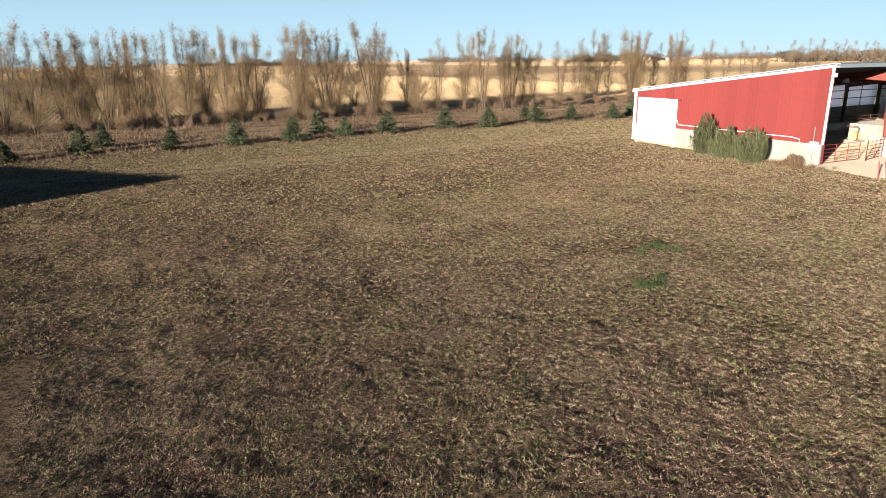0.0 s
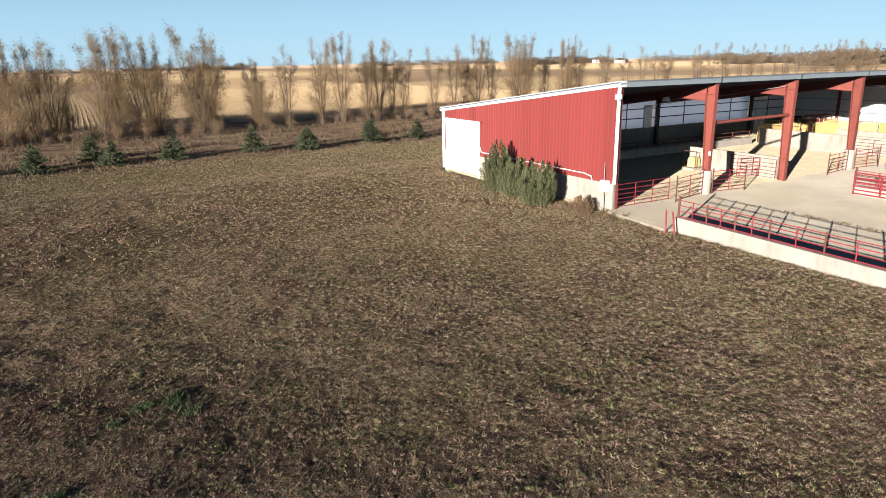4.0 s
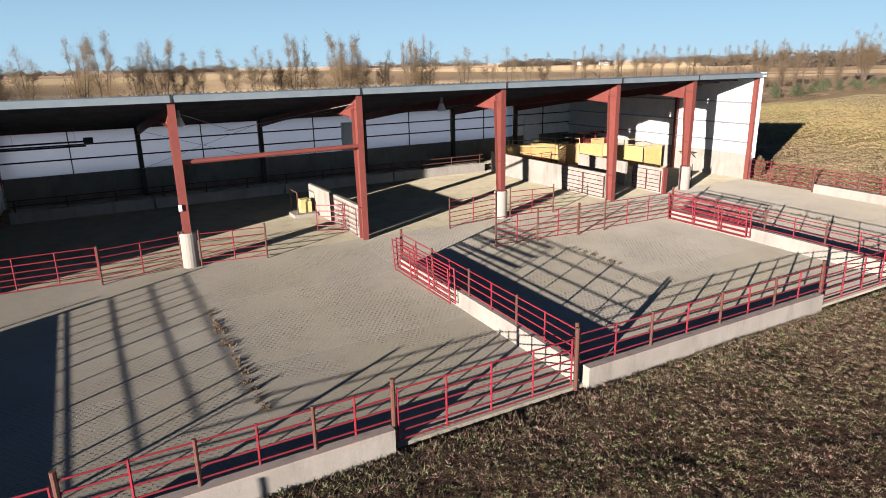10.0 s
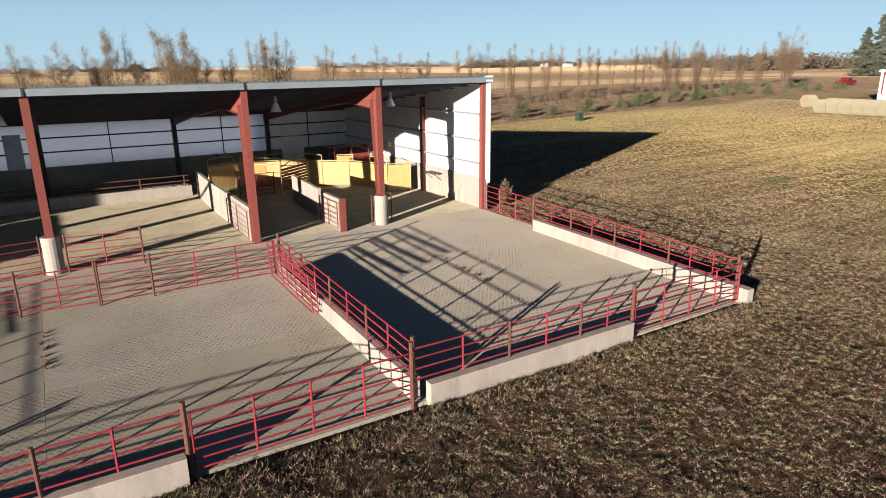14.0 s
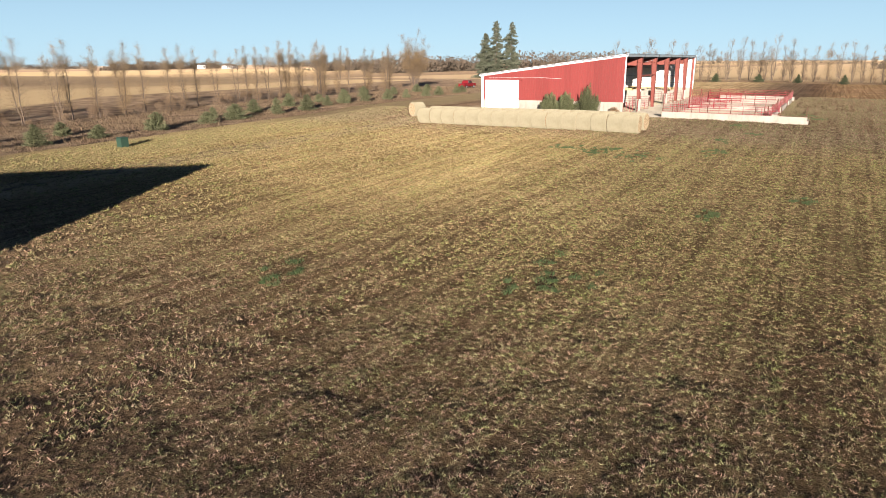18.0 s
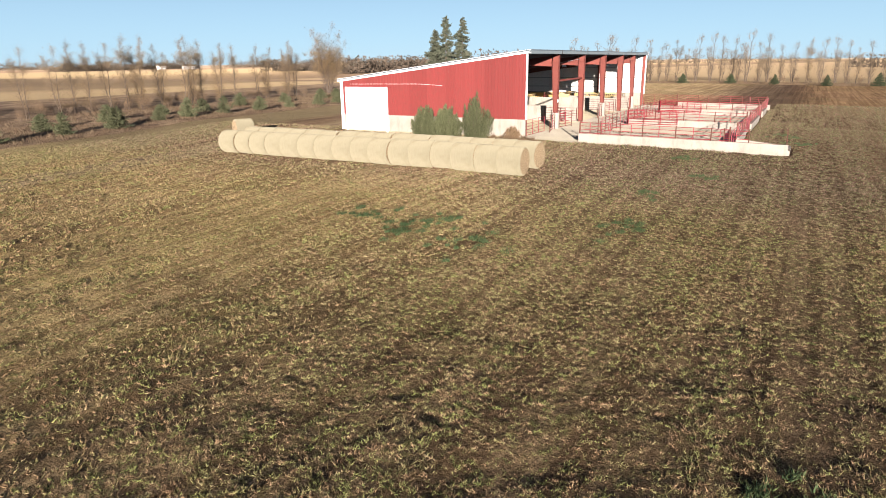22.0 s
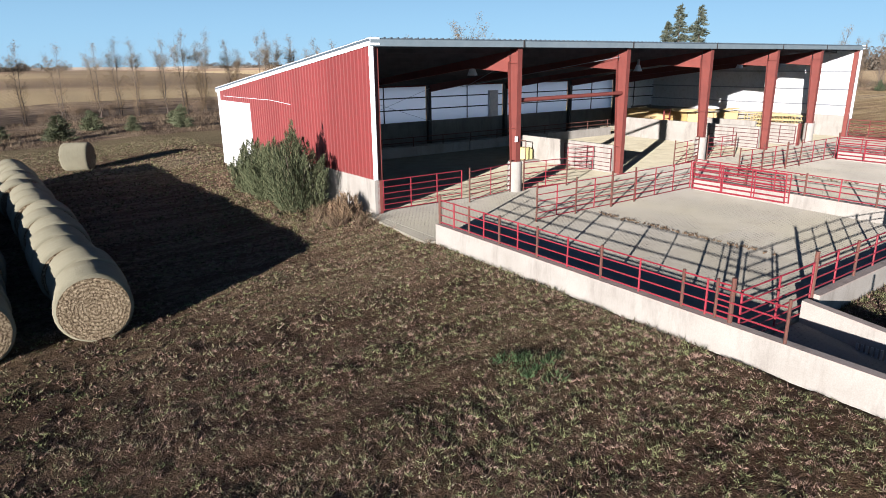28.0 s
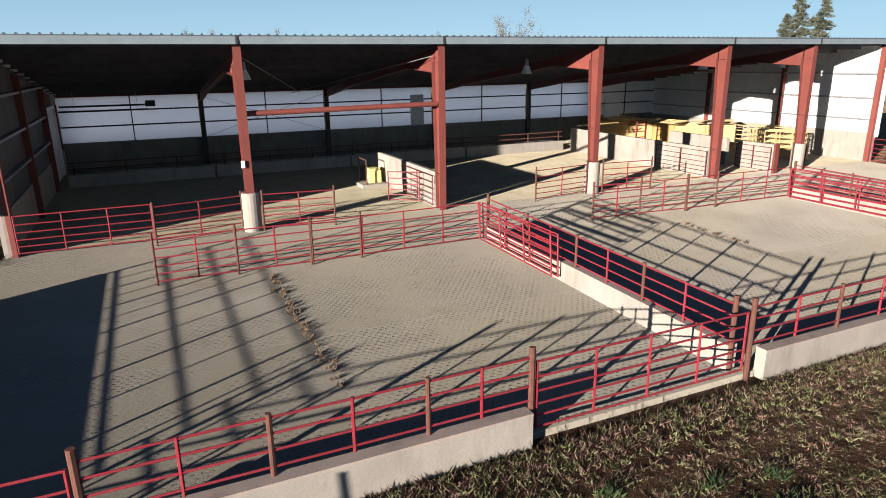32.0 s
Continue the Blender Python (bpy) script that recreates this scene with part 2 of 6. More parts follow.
def curtain():
    """White woven panel of the back wall, through which some daylight shows."""
    n = Net("white_curtain_panel", 0.6)
    base = n.mix(n.noise(0.8, 4), (0.80, 0.81, 0.82), (0.72, 0.73, 0.75))
    n.colour(base)
    tr = n.node("ShaderNodeBsdfTranslucent")
    n.put(tr.inputs[0], (0.94, 0.95, 0.97))
    mx = n.node("ShaderNodeMixShader")
    mx.inputs[0].default_value = 0.95
    n.t.links.new(n.b.outputs[0], mx.inputs[1])
    n.t.links.new(tr.outputs[0], mx.inputs[2])
    n.t.links.new(mx.outputs[0], n.t.nodes["Material Output"].inputs[0])
    return n.m


CURTAIN = curtain()


def leaf(name, c1, c2, c3, thin=0.3):
    n = Net(name, 0.75, spec=0.2)
    r = n.node("ShaderNodeNewGeometry").outputs["Random Per Island"]
    rnd = n.node("ShaderNodeObjectInfo").outputs["Random"]
    c = n.ramp(r, (0.0, c1), (0.5, c2), (1.0, c3))
    hsv = n.node("ShaderNodeHueSaturation")
    n.put(hsv.inputs["Value"], n.math("MULTIPLY_ADD", rnd, 0.4, 0.8))
    n.put(hsv.inputs["Color"], c)
    n.colour(hsv.outputs[0])
    tr = n.node("ShaderNodeBsdfTranslucent")
    n.put(tr.inputs[0], hsv.outputs[0])
    mx = n.node("ShaderNodeMixShader")
    mx.inputs[0].default_value = thin
    n.t.links.new(n.b.outputs[0], mx.inputs[1])
    n.t.links.new(tr.outputs[0], mx.inputs[2])
    n.t.links.new(mx.outputs[0], n.t.nodes["Material Output"].inputs[0])
    return n.m


AUTUMN = leaf("autumn_leaves", (0.21, 0.147, 0.077), (0.29, 0.21, 0.118), (0.14, 0.098, 0.058))
NEEDLES = leaf("spruce_needles", (0.028, 0.042, 0.022), (0.050, 0.070, 0.036), (0.085, 0.095, 0.055), 0.1)
OLIVE_NEEDLES = leaf("olive_juniper_sprays", (0.06, 0.07, 0.036), (0.095, 0.108, 0.058), (0.14, 0.145, 0.085), 0.12)
FIR = leaf("old_spruce_needles", (0.06, 0.075, 0.05), (0.10, 0.115, 0.08), (0.14, 0.15, 0.11), 0.1)
JUNIPER = leaf("juniper_sprays", (0.05, 0.062, 0.03), (0.094, 0.11, 0.056), (0.165, 0.17, 0.094), 0.15)
FAR_WOOD = leaf("bare_far_wood", (0.10, 0.08, 0.06), (0.13, 0.10, 0.075), (0.08, 0.075, 0.06), 0.1)
DRY = leaf("dry_weeds", (0.15, 0.105, 0.068), (0.23, 0.17, 0.105), (0.11, 0.07, 0.052), 0.2)
PALE_LEAF = leaf("grey_tan_leaves", (0.19, 0.142, 0.088), (0.28, 0.215, 0.138), (0.11, 0.082, 0.056))
RED_BUSH = leaf("bare_brown_twigs", (0.14, 0.09, 0.058), (0.21, 0.145, 0.088), (0.28, 0.205, 0.125), 0.1)


def turf_colour(n, vec):
    """Autumn grass: brown, tan and some green, in patches of several sizes; seed rows to the east."""
    x, y, _ = n.axes(vec)
    big = n.noise(0.06, 5, 0.65, vec)
    mid = n.noise(0.4, 6, 0.7, vec)
    small = n.noise(6.0, 3, 0.6, vec)
    fibre = n.noise(24.0, 3, 0.6, vec)
    c = n.ramp(mid, (0.36, (0.20, 0.15, 0.096)), (0.48, (0.34, 0.272, 0.17)), (0.62, (0.49, 0.40, 0.255)))
    # near-black spots and fibres colour in bare soil and the shadow between tussocks
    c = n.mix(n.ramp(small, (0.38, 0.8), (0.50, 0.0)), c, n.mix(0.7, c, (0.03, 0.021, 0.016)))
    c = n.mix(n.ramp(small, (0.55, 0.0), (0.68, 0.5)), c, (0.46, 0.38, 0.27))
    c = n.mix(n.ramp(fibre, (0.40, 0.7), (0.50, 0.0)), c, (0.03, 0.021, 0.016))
    wide = n.noise(0.11, 4, 0.6, vec)
    c = n.mix(1.0, c, n.ramp(wide, (0.36, 0.66), (0.64, 1.5)), "MULTIPLY")
    green = n.ramp(n.noise(0.2, 6, 0.75, vec), (0.44, 0.0), (0.58, 1.0))
    green = n.math("MULTIPLY", green, n.ramp(n.noise(5.0, 4, 0.7, vec), (0.42, 0.1), (0.58, 1.0)))
    c = n.mix(n.math("MULTIPLY", green, 0.8), c, n.mix(n.ramp(small, (0.42, 0.0), (0.56, 1.0)), (0.05, 0.055, 0.022), (0.25, 0.255, 0.10)))
    purple = n.ramp(big, (0.46, 0.0), (0.62, 1.0))
    c = n.mix(n.math("MULTIPLY", purple, 0.45), c, n.mix(n.ramp(small, (0.4, 0.0), (0.6, 1.0)), (0.05, 0.03, 0.026), (0.28, 0.185, 0.15)))
    east = n.step(x, 44.0, 60.0)
    rows = n.noise(1.0, 4, 0.6, n.stretch(0.05, 1.5, 1.0, vec))
    rows = n.math("MULTIPLY", n.ramp(rows, (0.42, 0.0), (0.62, 1.0)), east)
    c = n.mix(n.math("MULTIPLY", rows, 0.4), c, (0.32, 0.25, 0.15))
    drill = n.noise(1.0, 2, 0.5, n.stretch(0.04, 2.1, 1.0, vec))
    c = n.mix(n.math("MULTIPLY", n.ramp(drill, (0.44, 0.75), (0.54, 0.0)), east), c, n.mix(1.0, c, (0.42, 0.36, 0.36), "MULTIPLY"))
    c = n.mix(n.math("MULTIPLY", east, 0.3), c, (0.27, 0.21, 0.11))
    ragged = n.math("ADD", x, n.math("MULTIPLY", n.math("SUBTRACT", wide, 0.5), 40.0))
    c = n.mix(n.math("MULTIPLY", n.step(ragged, 36.0, 58.0), n.math("SUBTRACT", 1.0, n.step(ragged, 92.0, 112.0))), c, n.mix(1.0, c, (1.0, 1.01, 0.89), "MULTIPLY"))
    c = n.mix(n.math("MULTIPLY", n.step(ragged, 96.0, 112.0), n.math("SUBTRACT", 1.0, n.step(x, 124.0, 150.0))), c, n.mix(1.0, c, (0.86, 0.82, 0.81), "MULTIPLY"))
    meadow = n.math("MULTIPLY", n.math("SUBTRACT", 1.0, n.step(ragged, -12.0, 10.0)), n.step(y, -12.0, 4.0))
    c = n.mix(meadow, c, n.mix(1.0, c, (0.86, 0.86, 0.8), "MULTIPLY"))
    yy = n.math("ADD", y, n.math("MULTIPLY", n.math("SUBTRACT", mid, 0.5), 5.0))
    west = n.math("MULTIPLY", n.step(x, -8.0, 0.0), n.math("SUBTRACT", 1.0, n.step(x, 40.0, 52.0)))
    # darker strip of grass along the front of both barns
    front_strip = n.math("MULTIPLY", n.math("ADD", west, n.step(x, 112.0, 122.0)), n.math("SUBTRACT", 1.0, n.step(yy, -18.0, -13.0)))
    c = n.mix(front_strip, c, n.mix(1.0, c, (0.6, 0.53, 0.505), "MULTIPLY"))
    # light painted by y: south brightened more than north, where tufts look shadowed
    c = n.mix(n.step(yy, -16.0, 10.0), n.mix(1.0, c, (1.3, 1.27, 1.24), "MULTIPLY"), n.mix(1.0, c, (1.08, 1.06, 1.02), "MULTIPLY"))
    yn = n.math("SUBTRACT", yy, n.math("MULTIPLY_ADD", x, 0.045, -1.2))
    verge = n.math("MULTIPLY", n.step(yn, 23.0, 27.0), n.math("SUBTRACT", 1.0, n.step(yn, 34.5, 36.5)))
    c = n.mix(n.math("MULTIPLY", verge, 0.7), c, n.mix(mid, (0.21, 0.20, 0.095), (0.33, 0.29, 0.15)))
    c = n.mix(1.0, c, (1.0, 1.0, 1.17), "MULTIPLY")
    return c, small, yy, yn


def ground_material():
    n = Net("autumn_ground", 0.95, spec=0.1)
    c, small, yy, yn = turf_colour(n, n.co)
    x, y, _ = n.axes()
    # southern ground darkened for the shade seen between tufts from above
    near_shade = n.math("MULTIPLY", n.math("SUBTRACT", 1.0, n.step(yy, -12.0, 2.0)), n.math("SUBTRACT", 1.0, n.math("MULTIPLY", n.step(x, 114.0, 124.0), n.step(n.math("MULTIPLY", yy, -1.0), 15.0, 24.0))))
    # ground brightened at the sun's hot spot and far east, dimmed near shaded barns
    field = n.math("MULTIPLY", n.step(x, 62.0, 82.0), n.math("SUBTRACT", 1.0, n.step(x, 98.0, 112.0)))
    field = n.math("ADD", field, n.step(x, 163.0, 172.0))
    spot_tone = n.mix(field, n.mix(1.0, c, (0.8, 0.74, 0.71), "MULTIPLY"), n.mix(1.0, c, (1.27, 1.23, 1.03), "MULTIPLY"))
    c = n.mix(near_shade, spot_tone, n.mix(1.0, c, (0.4, 0.365, 0.35), "MULTIPLY"))
    track = n.math("ABSOLUTE", n.math("SUBTRACT", yy, n.math("MULTIPLY_ADD", n.math("SINE", n.math("MULTIPLY", x, 0.03)), 1.2, 22.0)))
    track = n.math("SUBTRACT", 1.0, n.step(n.math("ABSOLUTE", n.math("SUBTRACT", track, 0.9)), 0.15, 0.5))
    c = n.mix(n.math("MULTIPLY", n.math("SUBTRACT", 1.0, n.step(n.math("ABSOLUTE", n.math("SUBTRACT", yy, 22.0)), 1.2, 3.2)), 0.5), c, (0.42, 0.34, 0.22))
    c = n.mix(n.math("MULTIPLY", track, n.ramp(n.noise(0.8, 5), (0.4, 0.35), (0.6, 0.95))), c, (0.115, 0.08, 0.06))
    under = n.mix(n.ramp(n.noise(0.35, 6, 0.7), (0.36, 0.0), (0.62, 1.0)), (0.10, 0.068, 0.05), (0.30, 0.225, 0.15))
    c = n.mix(n.step(yn, 35.3, 36.4), c, under)
    stripes = n.math("SINE", n.math("MULTIPLY", n.math("ADD", x, n.math("MULTIPLY", n.noise(0.05, 3), 1.0)), 8.27))
    corn = n.mix(n.math("MULTIPLY_ADD", stripes, 0.34, 0.4), (0.27, 0.195, 0.115), (0.56, 0.44, 0.25))
    corn = n.mix(n.ramp(n.noise(0.4, 6, 0.7), (0.45, 0.0), (0.65, 0.7)), corn, (0.20, 0.145, 0.095))
    corn = n.mix(n.math("MULTIPLY", n.step(x, 0.0, 60.0), 0.75), corn, n.mix(n.noise(0.05, 5), (0.35, 0.272, 0.16), (0.45, 0.352, 0.208)))
    edge = n.math("SUBTRACT", yy, n.math("MULTIPLY", n.step(x, 60.0, 130.0), 34.0))
    c = n.mix(n.step(edge, 72.0, 76.0), c, corn)
    band = n.math("ADD", n.math("ADD", y, n.math("MULTIPLY", x, 0.25)), n.math("MULTIPLY", n.noise(0.006, 3), 60.0))
    far = n.ramp(n.math("DIVIDE", band, 2400.0), (0.0, (0.36, 0.275, 0.165)), (0.105, (0.34, 0.26, 0.16)), (0.11, (0.17, 0.12, 0.085)), (0.165, (0.30, 0.22, 0.135)), (0.19, (0.36, 0.27, 0.16)), (0.195, (0.46, 0.355, 0.20)), (0.30, (0.44, 0.345, 0.205)), (0.305, (0.30, 0.20, 0.14)), (0.42, (0.36, 0.26, 0.17)), (0.43, (0.40, 0.315, 0.205)), (0.7, (0.27, 0.21, 0.165)), (1.0, (0.33, 0.28, 0.225)))
    c = n.mix(n.step(y, 150.0, 230.0), c, n.mix(n.math("MULTIPLY", n.noise(0.02, 6), 0.35), far, (0.22, 0.17, 0.10)))
    c = n.mix(n.math("MULTIPLY", n.math("MULTIPLY", n.step(x, 110.0, 190.0), n.step(band, 215.0, 235.0)), 0.8), c, n.mix(n.noise(0.03, 5), (0.11, 0.08, 0.055), (0.23, 0.175, 0.11)))
    east = n.step(x, 246.0, 250.0)
    c = n.mix(n.math("MULTIPLY", east, n.math("SUBTRACT", 1.0, n.step(x, 264, 268))), c, under)
    c = n.mix(n.step(x, 264.0, 268.0), c, n.mix(n.math("MULTIPLY", stripes, 0.3), far, (0.4, 0.3, 0.17)))
    n.colour(c)
    lumps = n.noise(9.5, 4, 0.7)
    n.bump(n.math("ADD", lumps, n.math("MULTIPLY", n.noise(26, 3, 0.7), 0.6)), 1.0, 0.2)
    return n.m


GROUND = ground_material()


def turf_material():
    """Low tufts, clump by clump tan, brown, reddish or green, with darker ones between."""
    n = Net("turf_blades", 0.9, spec=0.1)
    pos = n.node("ShaderNodeNewGeometry")
    at = pos.outputs["Position"]
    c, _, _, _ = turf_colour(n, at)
    r = pos.outputs["Random Per Island"]
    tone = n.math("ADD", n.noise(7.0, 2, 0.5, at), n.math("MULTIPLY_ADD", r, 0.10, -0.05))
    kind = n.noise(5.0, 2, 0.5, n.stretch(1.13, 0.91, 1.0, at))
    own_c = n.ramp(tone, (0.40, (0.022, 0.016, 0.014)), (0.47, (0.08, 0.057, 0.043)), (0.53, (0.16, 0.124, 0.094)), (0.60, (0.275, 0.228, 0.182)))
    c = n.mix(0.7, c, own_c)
    light = n.ramp(tone, (0.40, 0.0), (0.60, 1.0))
    xb, yb, _ = n.axes(at)
    patch = n.ramp(n.noise(0.7, 4, 0.7, at), (0.38, 0.4), (0.56, 1.0))
    patch = n.math("MAXIMUM", patch, n.math("MULTIPLY", n.step(xb, 106.0, 116.0), 0.9))
    c = n.mix(n.math("MULTIPLY", n.ramp(kind, (0.48, 0.0), (0.525, 0.9)), patch), c, n.mix(light, (0.028, 0.035, 0.014), (0.19, 0.205, 0.09)))
    c = n.mix(n.ramp(kind, (0.43, 0.75), (0.475, 0.0)), c, n.mix(light, (0.05, 0.028, 0.022), (0.25, 0.155, 0.12)))
    # farther blades brightened, imitating sunlit tips that hide their gaps at low angles
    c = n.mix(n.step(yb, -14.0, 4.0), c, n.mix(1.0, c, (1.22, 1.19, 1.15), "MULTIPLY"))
    meadow = n.math("MULTIPLY", n.step(xb, 54.0, 70.0), n.math("SUBTRACT", 1.0, n.step(xb, 98.0, 112.0)))
    c = n.mix(meadow, c, n.mix(1.0, c, (1.12, 1.15, 0.91), "MULTIPLY"))
    n.colour(c)
    return n.m


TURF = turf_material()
GREEN_TURF = leaf("green_clover", (0.028, 0.05, 0.02), (0.05, 0.08, 0.032), (0.085, 0.11, 0.05), 0.15)


def bale_material():
    n = Net("net_wrapped_hay", 0.9, spec=0.12)
    x, y, z = n.axes()
    wrap = n.noise(3.0, 6, 0.65, n.stretch(1.0, 9.0, 1.0))
    c = n.mix(wrap, (0.155, 0.143, 0.098), (0.25, 0.235, 0.168))
    c = n.mix(n.ramp(n.noise(1.3, 5), (0.5, 0.0), (0.75, 0.5)), c, (0.15, 0.13, 0.085))
    fine = n.noise(45, 5, 0.7, n.stretch(1, 3, 1))
    c = n.mix(0.5, c, n.mix(fine, (0.2, 0.2, 0.2), (0.85, 0.85, 0.85)), "OVERLAY")
    n.colour(c)
    n.bump(n.math("ADD", fine, wrap), 0.6, 0.02)
    return n.m


def bale_end_material():
    n = Net("coiled_straw_end", 0.95, spec=0.08)
    x, y, z = n.axes()
    r = n.math("POWER", n.math("ADD", n.math("MULTIPLY", x, x), n.math("MULTIPLY", z, z)), 0.5)
    coil = n.math("SINE", n.math("MULTIPLY_ADD", r, 70.0, n.math("MULTIPLY", n.noise(5, 6, 0.75), 26.0)))
    straw = n.noise(19, 5, 0.8)
    tone = n.math("ADD", n.math("MULTIPLY", coil, 0.07), straw)
    c = n.ramp(tone, (0.34, (0.035, 0.024, 0.016)), (0.48, (0.20, 0.15, 0.092)), (0.62, (0.45, 0.37, 0.25)))
    n.colour(c)
    n.bump(tone, 1.0, 0.09)
    return n.m


STUBBLE = worn("corn_stubble_straw", (0.41, 0.315, 0.185), (0.28, 0.208, 0.125), 0.7, 0.95, fine=9.0, bump=0.0, dirt=(0.16, 0.115, 0.07), spec=0.1)
BALE, BALE_END = bale_material(), bale_end_material()


# ---- mesh writing ----
class Shape:
    """A list of corners and faces, written piece by piece."""

    def __init__(self):
        self.v, self.f = [], []

    def face(self, *pts):
        k = len(self.v)
        self.v += [tuple(p) for p in pts]
        self.f.append(tuple(range(k, k + len(pts))))
        return self

    def hexa(self, lower, upper):
        """A block between two quads, both counter-clockwise seen from the upper one."""
        k = len(self.v)
        self.v += [tuple(p) for p in lower] + [tuple(p) for p in upper]
        n = len(lower)
        self.f.append(tuple(k + i for i in reversed(range(n))))
        self.f.append(tuple(k + n + i for i in range(n)))
        for i in range(n):
            j = (i + 1) % n
            self.f.append((k + i, k + j, k + n + j, k + n + i))
        return self

    def box(self, x0, x1, y0, y1, z0, z1, c=0.0):
        """A box; c takes the upper edges off."""
        low = [(x0, y0, z0), (x1, y0, z0), (x1, y1, z0), (x0, y1, z0)]
        if not c:
            return self.hexa(low, [(a, b, z1) for a, b, _ in low])
        self.hexa(low, [(a, b, z1 - c) for a, b, _ in low])
        return self.hexa([(a, b, z1 - c) for a, b, _ in low], [(x0 + c, y0 + c, z1), (x1 - c, y0 + c, z1), (x1 - c, y1 - c, z1), (x0 + c, y1 - c, z1)])

    def tube(self, p, q, r, n=6, r2=None):
        p, q = Vector(p), Vector(q)
        d = (q - p).normalized()
        a = d.orthogonal().normalized()
        b = d.cross(a)
        r2 = r if r2 is None else r2
        ring = [(math.cos(2 * math.pi * i / n), math.sin(2 * math.pi * i / n)) for i in range(n)]
        return self.hexa([p + r * (c * a + s * b) for c, s in ring], [q + r2 * (c * a + s * b) for c, s in ring])

    def twig(self, p, q, r):
        """A thin three-sided spike."""
        p, q = Vector(p), Vector(q)
        a = (q - p).normalized().orthogonal().normalized()
        b = (q - p).normalized().cross(a)
        k = len(self.v)
        self.v += [tuple(p + a * r), tuple(p + (b * 0.87 - a * 0.5) * r), tuple(p - (b * 0.87 + a * 0.5) * r), tuple(q)]
        self.f += [(k, k + 1, k + 3), (k + 1, k + 2, k + 3), (k + 2, k, k + 3)]
        return self

    def chain(self, pts, r, n=6):
        for p, q in zip(pts, pts[1:]):
            self.tube(p, q, r, n)
        return self

    def wall(self, p, q, t, z0, z1, c=0.0):
        """An upright slab from p to q (x, y), t thick."""
        d = Vector((q[0] - p[0], q[1] - p[1])).normalized() * (t / 2)
        n = Vector((-d.y, d.x))
        low = [(p[0] - n.x, p[1] - n.y), (q[0] - n.x, q[1] - n.y), (q[0] + n.x, q[1] + n.y), (p[0] + n.x, p[1] + n.y)]
        return self.hexa([(a, b, z0) for a, b in low], [(a, b, z1) for a, b in low])

    def mesh(self, name, origin=(0, 0, 0)):
        me = bpy.data.meshes.new(name)
        me.from_pydata([(x - origin[0], y - origin[1], z - origin[2]) for x, y, z in self.v], [], self.f)
        me.update()
        return me


def thing(name, at, label, category, group="", kind=""):
    ob = new(name)
    ob.location = at
    ob.empty_display_size = 0.2
    return tagged(ob, label, category, group, kind)


def root_of(ob):
    while ob.parent:
        ob = ob.parent
    return ob


def part(name, shape, material, parent, label="", kind=""):
    """One mesh object under a thing or a part, its corners given in the same frame as the thing's place."""
    me = shape.mesh(name, root_of(parent).location)
    me.materials.append(material)
    ob = new(name, me)
    ob.parent = parent
    return tagged(ob, label, kind=kind)


def single(name, shape, material, at, label, category, group="", kind="", smooth=False):
    me = shape.mesh(name, at)
    me.materials.append(material)
    if smooth:
        me.shade_smooth()
    ob = new(name, me)
    ob.location = at
    return tagged(ob, label, category, group, kind)


def cloud(name, verts, faces, material):
    """A mesh straight from arrays of triangles."""
    me = bpy.data.meshes.new(name)
    me.vertices.add(len(verts))
    me.vertices.foreach_set("co", np.ascontiguousarray(verts, dtype=np.float32).ravel())
    me.loops.add(faces.size)
    me.loops.foreach_set("vertex_index", np.ascontiguousarray(faces, dtype=np.int32).ravel())
    me.polygons.add(len(faces))
    me.polygons.foreach_set("loop_start", np.arange(0, faces.size, faces.shape[1], dtype=np.int32))
    me.polygons.foreach_set("loop_total", np.full(len(faces), faces.shape[1], dtype=np.int32))
    me.update(calc_edges=True)
    me.validate()
    me.materials.append(material)
    return me


RISE_X = (34.0, 60.0, 80.0, 110.0, 117.0, 122.0, 400.0)
RISE_Z = (0.0, 0.22, 0.5, 0.98, 1.2, 1.46, 1.6)


def level(x, y):
    """The lie of the land: the yard rises to the second barn, and falls a little to the south."""
    z = -0.12 + np.interp(x, RISE_X, RISE_Z) + np.interp(x, (60.0, 118.0), (0.006, 0.015)) * np.clip(y, -30.0, 0.0)
    far = np.clip(np.hypot(x - 60.0, y) - 500.0, 0.0, 700.0) / 700.0
    return z + 3.0 * np.sin(x * 0.0021 + 1.0) * np.sin(y * 0.0027) * far


def ripple(x, y, cell, seed):
    """Smooth random relief with lumps about one cell wide."""
    g = np.random.default_rng(seed).uniform(-1, 1, (256, 256))
    u, v = x / cell, y / cell
    i, j = np.floor(u).astype(int), np.floor(v).astype(int)
    a, b = u - i, v - j
    a, b = a * a * (3 - 2 * a), b * b * (3 - 2 * b)
    i, j, i2, j2 = i % 256, j % 256, (i + 1) % 256, (j + 1) % 256
    return (g[i, j] * (1 - a) + g[i2, j] * a) * (1 - b) + (g[i, j2] * (1 - a) + g[i2, j2] * a) * b


def paved(x, y, grow=0.0):
    """Where slab and basin lie at the two barns."""
    hit = np.zeros(np.shape(x), bool)
    for ox, oy, front in ((0.0, 0.0, 15.55), (121.95, 0.09, 15.55)):
        hit |= (x > ox - 0.4 - grow) & (x < ox + 42.45 + grow) & (y > oy - front - grow) & (y < oy + 18.6 + grow)
        hit |= (x > ox - 0.4 - grow) & (x < ox + 2.9 + grow) & (y > oy - 19.2 - grow) & (y < oy)
    return hit


